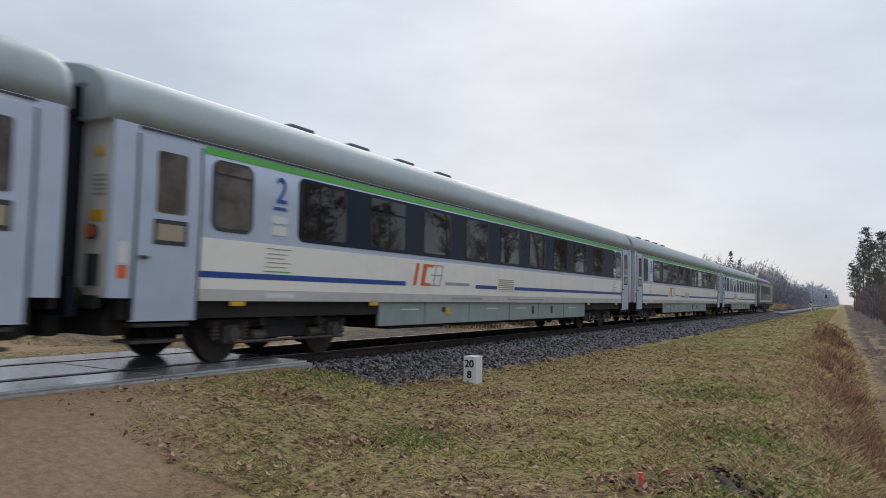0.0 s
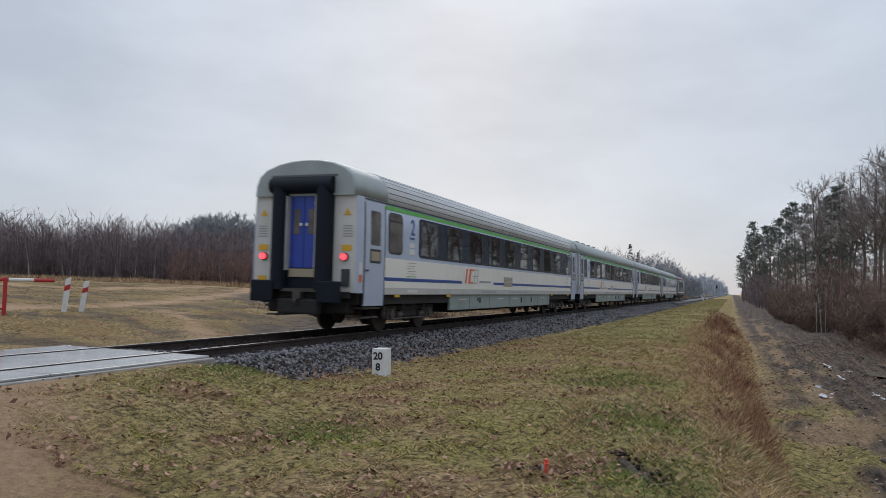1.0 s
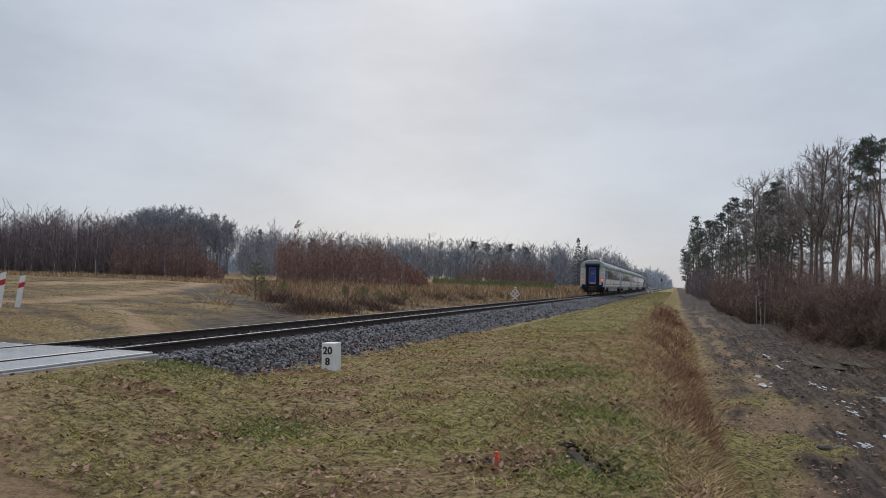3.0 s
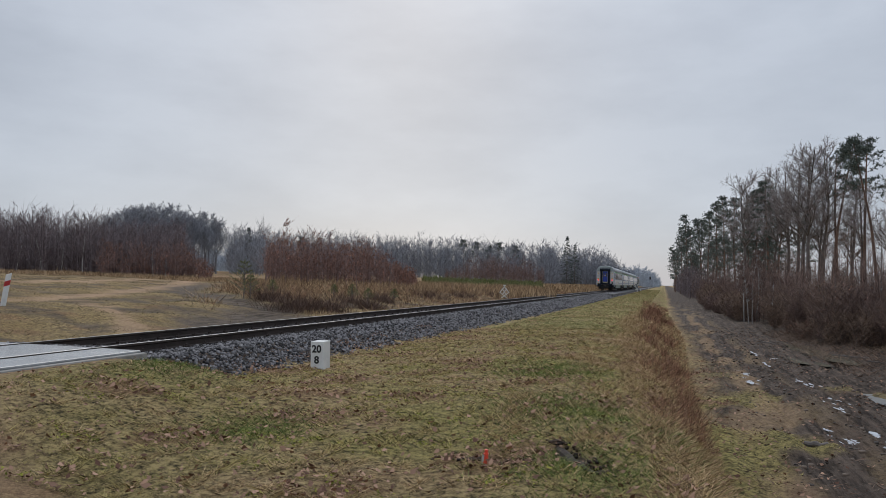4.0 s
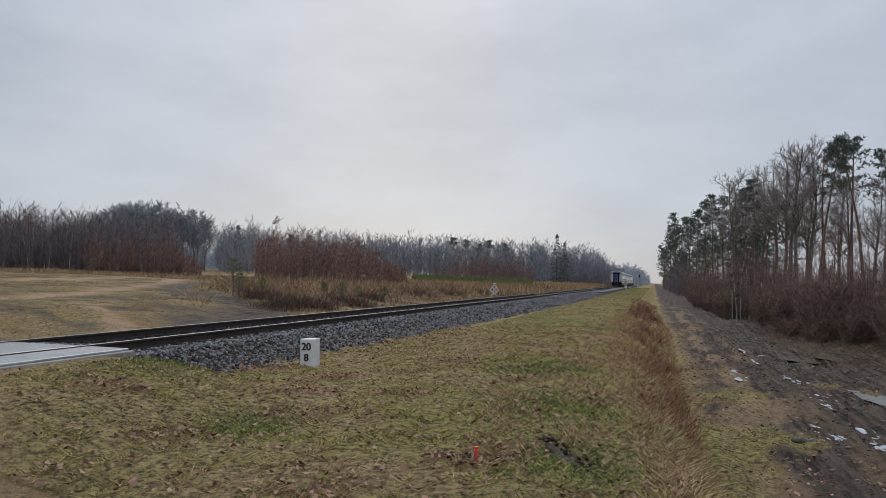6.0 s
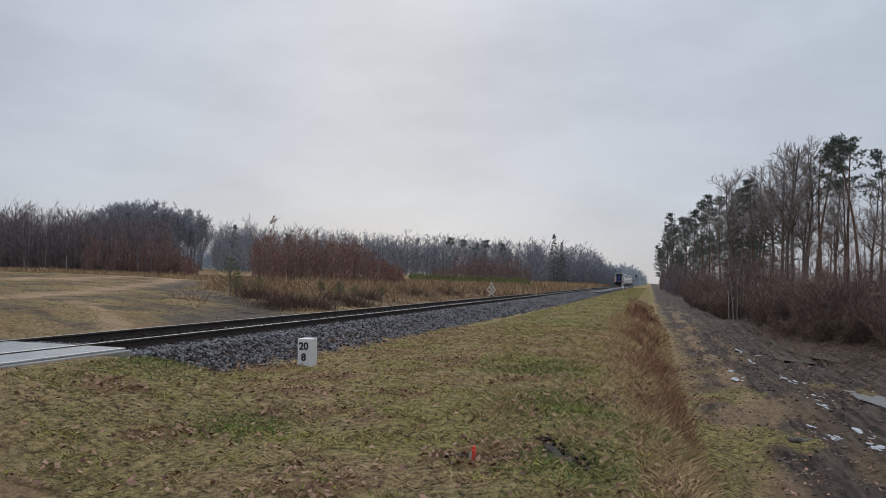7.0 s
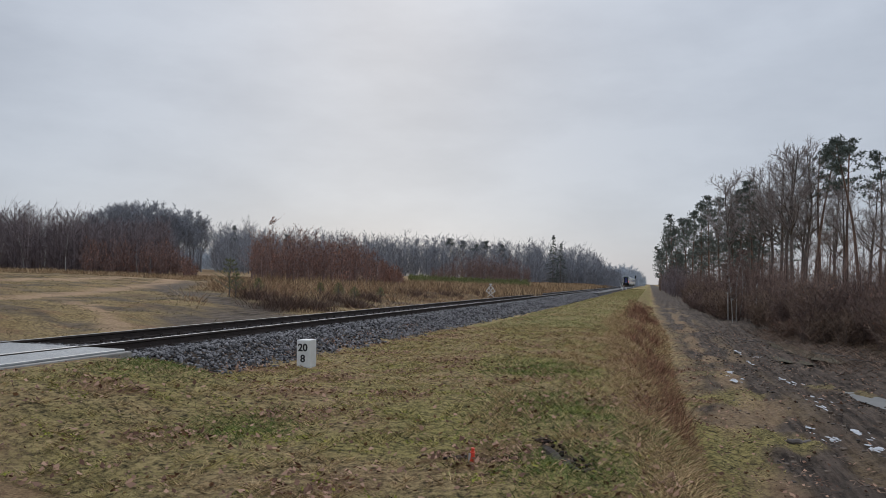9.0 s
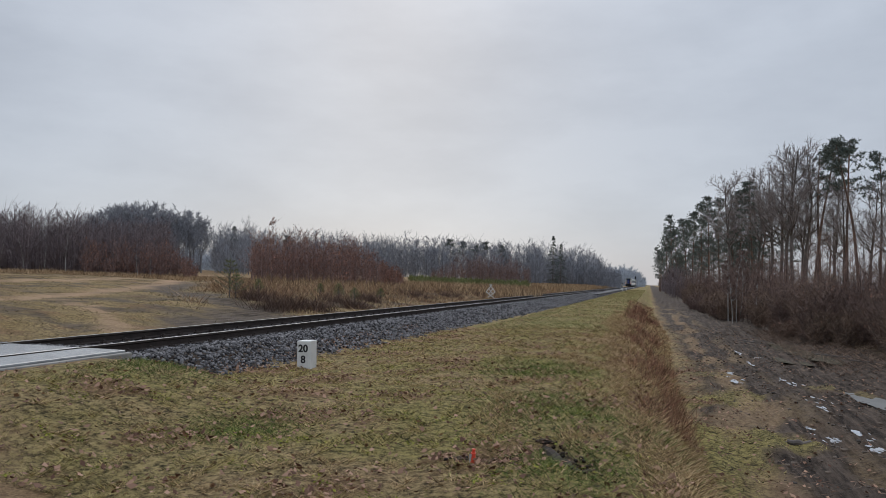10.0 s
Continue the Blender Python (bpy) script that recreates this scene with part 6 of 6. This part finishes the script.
def clods(rng, x, y, size, name, mat, label):
    """Lumps of trodden earth: squashed eight-cornered pieces half sunk in the ground."""
    n = len(x)
    cube = np.array([[p, q, r] for p in (-1, 1) for q in (-1, 1) for r in (-1, 1)], float)
    v = cube[None] * (1 + rng.uniform(-0.5, 0.3, (n, 8, 3))) * (size[:, None] * np.array([[0.5, 0.8, 0.3]]))[:, None]
    v = v + np.stack([x, y, ground_height(x, y)], -1)[:, None]
    quads = np.array([[0, 1, 3, 2], [4, 6, 7, 5], [0, 4, 5, 1], [2, 3, 7, 6], [0, 2, 6, 4], [1, 5, 7, 3]])
    f = (np.arange(n) * 8)[:, None, None] + quads[None]
    tagged(part(name, arrays(name, v.reshape(-1, 3), f.reshape(-1, 4)), mat), label, "soil", kind="stuff")


x, y = scatter(rg, 6500, 1.6, 8.0, 7.5, 40, 1.4)
keep = rg.uniform(0, 1, len(x)) < smooth(-0.2, 0.6, wave(x * 3.0, y * 0.16, 5, 2.6)) * smooth(1.5, 3.0, x) + 0.1
for px, py, rx, ry, _ in POOLS:
    keep &= ((x - px) / (rx * 1.5 + 0.05)) ** 2 + ((y - py) / (ry * 1.3)) ** 2 > 1
x, y = x[keep], y[keep]
clods(rg, x, y, rg.uniform(0.02, 0.075, len(x)), "mud_clods", island_material("wet_mud_lumps", (0.025, 0.018, 0.013), (0.13, 0.095, 0.07), 0.7, 0.3), "wet churned mud lumps between the ruts of the lane")

# ---------------------------------------------------------------- small things by the track
M_POSTWHITE = material("weathered_white_paint", (0.68, 0.68, 0.66), 0.6, grain=0.15, size=6)
M_BLACK = material("black_sign_paint", (0.015, 0.015, 0.016), 0.6)
M_REDPAINT = material("signal_red_paint", (0.42, 0.022, 0.022), 0.5, grain=0.2, size=6)
M_CONERED = material("bright_orange_red_plastic", (0.75, 0.07, 0.035), 0.45)
M_TIMBER = material("rotten_dark_timber", (0.055, 0.040, 0.030), 0.95, grain=0.6, size=16, bump=0.6)
M_GREYMETAL = material("dull_grey_metal", (0.30, 0.30, 0.29), 0.5, 0.6, grain=0.2)


def build_distance_post(x, y, turn):
    post = new("distance_post")
    post.matrix_basis = pose(x, y, float(ground_height(x, y)) - 0.05, 0, -1.5, turn)
    tagged(post, "white concrete distance post with black numerals beside ballast", "distance post")
    bm = boxed(-0.135, 0.135, -0.15, 0.15, 0.0, 0.55, bevel=0.012)
    part("stone", bm, M_POSTWHITE, post)
    face = Matrix.Rotation(math.pi / 2, 4, "X")
    lettering("numerals", "20", 0.19, 0.003, M_BLACK, post, Matrix.Translation((-0.01, -0.153, 0.405)) @ face, bold=0.006)
    lettering("numerals", "8", 0.19, 0.003, M_BLACK, post, Matrix.Translation((-0.01, -0.153, 0.20)) @ face, bold=0.006)


build_distance_post(-6.22, 12.85, 2)


def build_striped_post(x, y, height, width):
    post = new("warning_post")
    post.matrix_basis = pose(x, y, float(ground_height(x, y)) - 0.05)
    tagged(post, "white board with slanting black stripes beside the track", "sign post")
    part("board", boxed(-width / 2, width / 2, -0.03, 0.03, 0.0, height, bevel=0.005), M_POSTWHITE, post)
    for k in range(4):
        z = height * (0.36 + 0.17 * k)
        bm = bmesh.new()
        vs = [bm.verts.new(p) for p in ((-width / 2, -0.034, z), (width / 2, -0.034, z + width * 0.5), (width / 2, -0.034, z + width * 0.5 + height * 0.08), (-width / 2, -0.034, z + height * 0.08))]
        bm.faces.new(vs)
        r = bmesh.ops.extrude_face_region(bm, geom=bm.faces[:])
        bmesh.ops.translate(bm, vec=(0, 0.006, 0), verts=[e for e in r["geom"] if isinstance(e, bmesh.types.BMVert)])
        bmesh.ops.recalc_face_normals(bm, faces=bm.faces)
        part("stripe", bm, M_BLACK, post)


build_striped_post(-6.6, 187.0, 1.75, 0.62)
for k, (x, y) in enumerate(((-6.4, 112.9), (-6.4, 212.9), (-6.4, 312.9))):
    tagged(part("distance_post", boxed(-0.17, 0.17, -0.12, 0.12, 0, 0.55, bevel=0.012), M_POSTWHITE, at=pose(x, y, float(ground_height(x, y)) - 0.05, 0, 0, 10)), "white distance post farther along the track", "distance post") if k else None

signal = new("railway_signal")
signal.matrix_basis = pose(-6.0, 330, -0.15)
tagged(signal, "small dark signal on a mast far along the track", "signal")
part("mast", drummed((0, 0, 2.2), "z", 0.07, 4.4, 10), M_GREYMETAL, signal)
part("signal_head", boxed(-0.3, 0.3, -0.15, 0.15, 4.0, 5.2, bevel=0.05), M_BLACK, signal)


def build_lattice(x, y, turn):
    """Two crossed pairs of pale bars, one above the other, on a middle post."""
    rack = new("crossed_signs")
    rack.matrix_basis = pose(x, y, float(ground_height(x, y)) - 0.05, 0, 0, turn)
    tagged(rack, "pale crossed wooden bars on a post in the dry grass", "wooden trestle")
    part("post", boxed(-0.03, 0.03, -0.03, 0.03, 0, 1.28, bevel=0.006), M_BARK, rack)
    for k, (x0, z0, x1, z1) in enumerate(((-0.42, 0.62, 0.02, 1.16), (0.42, 0.62, -0.02, 1.16), (-0.42, 0.66, 0.46, -0.02), (0.42, 0.66, -0.46, -0.02), (-0.2, 0.42, 0.22, 0.98), (0.2, 0.42, -0.22, 0.98))):
        dx, dz = x1 - x0, z1 - z0
        n = math.hypot(dx, dz)
        bm = boxed(-n / 2, n / 2, -0.012, 0.012, -0.032, 0.032, bevel=0.004)
        part("bar", bm, M_POSTWHITE, rack, at=Matrix.Translation(((x0 + x1) / 2, -0.05 - 0.028 * k, (z0 + z1) / 2)) @ Matrix.Rotation(-math.atan2(dz, dx), 4, "Y"))
    part("cap", boxed(-0.12, 0.12, -0.05, 0.03, 1.2, 1.29, bevel=0.01), M_POSTWHITE, rack)


build_lattice(-13.63, 64.65, 12)


def build_marker_post(x, y, height, lean):
    post = new("roadside_post")
    z = float(ground_height(x, y))
    post.matrix_basis = pose(x, y, z - 0.05, 0, lean, 50)
    tagged(post, "white roadside marker post with a red band, leaning", "marker post", "roadside posts")
    bm = boxed(-0.075, 0.075, -0.05, 0.05, 0, height + 0.05, bevel=0.012)
    for v in bm.verts:
        if v.co.z > height * 0.9:
            v.co.z += v.co.x * 0.5
    part("post", bm, M_POSTWHITE, post)
    bm = boxed(-0.079, 0.079, -0.054, 0.054, height * 0.68, height * 0.84, bevel=0.004)
    for v in bm.verts:
        v.co.z += v.co.x * 0.5
    part("red_band", bm, M_REDPAINT, post)


build_marker_post(-18.9, 16.8, 1.02, 5)
build_marker_post(-19.5, 18.0, 1.0, 7)


def build_barrier(x, y):
    barrier = new("road_barrier")
    barrier.matrix_basis = pose(x, y, float(ground_height(x, y)) - 0.05, 0, 0, 50.6)
    tagged(barrier, "red and white tubular barrier beside the dirt road", "barrier")
    top = 1.0
    for k, (a, b) in enumerate(((1.12, 0.62), (0.62, 0.02), (0.02, -0.8), (-0.8, -1.6), (-1.6, -2.4))):
        part("boom", drummed(((a + b) / 2, 0, top), "x", 0.05, abs(a - b) - 0.002, 14), M_REDPAINT if k % 2 == 0 else M_POSTWHITE, barrier)
    for px in (-0.05, -2.4):
        part("upright", boxed(px - 0.05, px + 0.05, -0.05, 0.05, 0, top + 0.06, bevel=0.01), M_REDPAINT, barrier)
    part("lower_bar", drummed((-1.22, 0, 0.22), "x", 0.035, 2.3, 12), M_REDPAINT, barrier)


build_barrier(-18.1, 14.25)


def build_cone(x, y):
    cone = new("marker_cone")
    z = float(ground_height(x, y))
    cone.matrix_basis = pose(x, y, z - 0.01, 3, 4, 0) @ Matrix.Diagonal((0.8, 0.8, 0.8, 1))
    tagged(cone, "small bright red and white plastic cone standing in grass", "marker cone")
    part("cone", drum(drummed((0, 0, 0.075), "z", 0.036, 0.15, 14, radius2=0.016), (0, 0, 0.155), "z", 0.02, 0.012, 14), M_CONERED, cone)
    bm = bmesh.new()
    for a in (-150, -120):
        box(bm, -0.012, 0.012, -0.003, 0.003, 0.01, 0.105)
    bmesh.ops.translate(bm, vec=(-0.026, -0.022, 0), verts=bm.verts)
    part("white_panel", bm, M_POSTWHITE, cone)
    part("collar", drummed((0, 0, 0.115), "z", 0.030, 0.008, 14), M_CONERED, cone)


build_cone(-1.47, 6.34)


build_log("rotten_timber", -0.80, 7.06, 1.15, 0.07, 25.8, M_TIMBER, "rotten dark timber half sunk in the grass", 700, 0.5)
f = rg.uniform(0, 1, 260)
x, y = -1.07 + 0.61 * f + rg.normal(0, 0.05, 260), 7.66 - 1.26 * f + rg.normal(0, 0.06, 260)
x, y = np.concatenate([x, rg.normal(-1.5, 0.22, 120)]), np.concatenate([y, rg.normal(6.6, 0.1, 120)])
clods(rg, x, y, rg.uniform(0.012, 0.045, len(x)), "dug_soil_lumps", island_material("dark_dug_soil", (0.014, 0.010, 0.008), (0.085, 0.058, 0.04), 0.9, 0.15), "dark crumbled soil round the hollow and timber")
x, y = np.concatenate([rg.normal(-1.25, 0.25, 40), rg.normal(-0.75, 0.3, 40)]), np.concatenate([rg.normal(6.3, 0.15, 40), rg.normal(7.0, 0.3, 40)])
v, f = flakes(np.stack([x, y, ground_height(x, y) + 0.03], -1), rg.uniform(0.03, 0.07, 80), rg, 0.9)
tagged(part("leaf_heap", arrays("leaf_heap", v, f), M_LEAF), "large curled leaves gathered by the hollow", "leaves", kind="stuff")


motions()
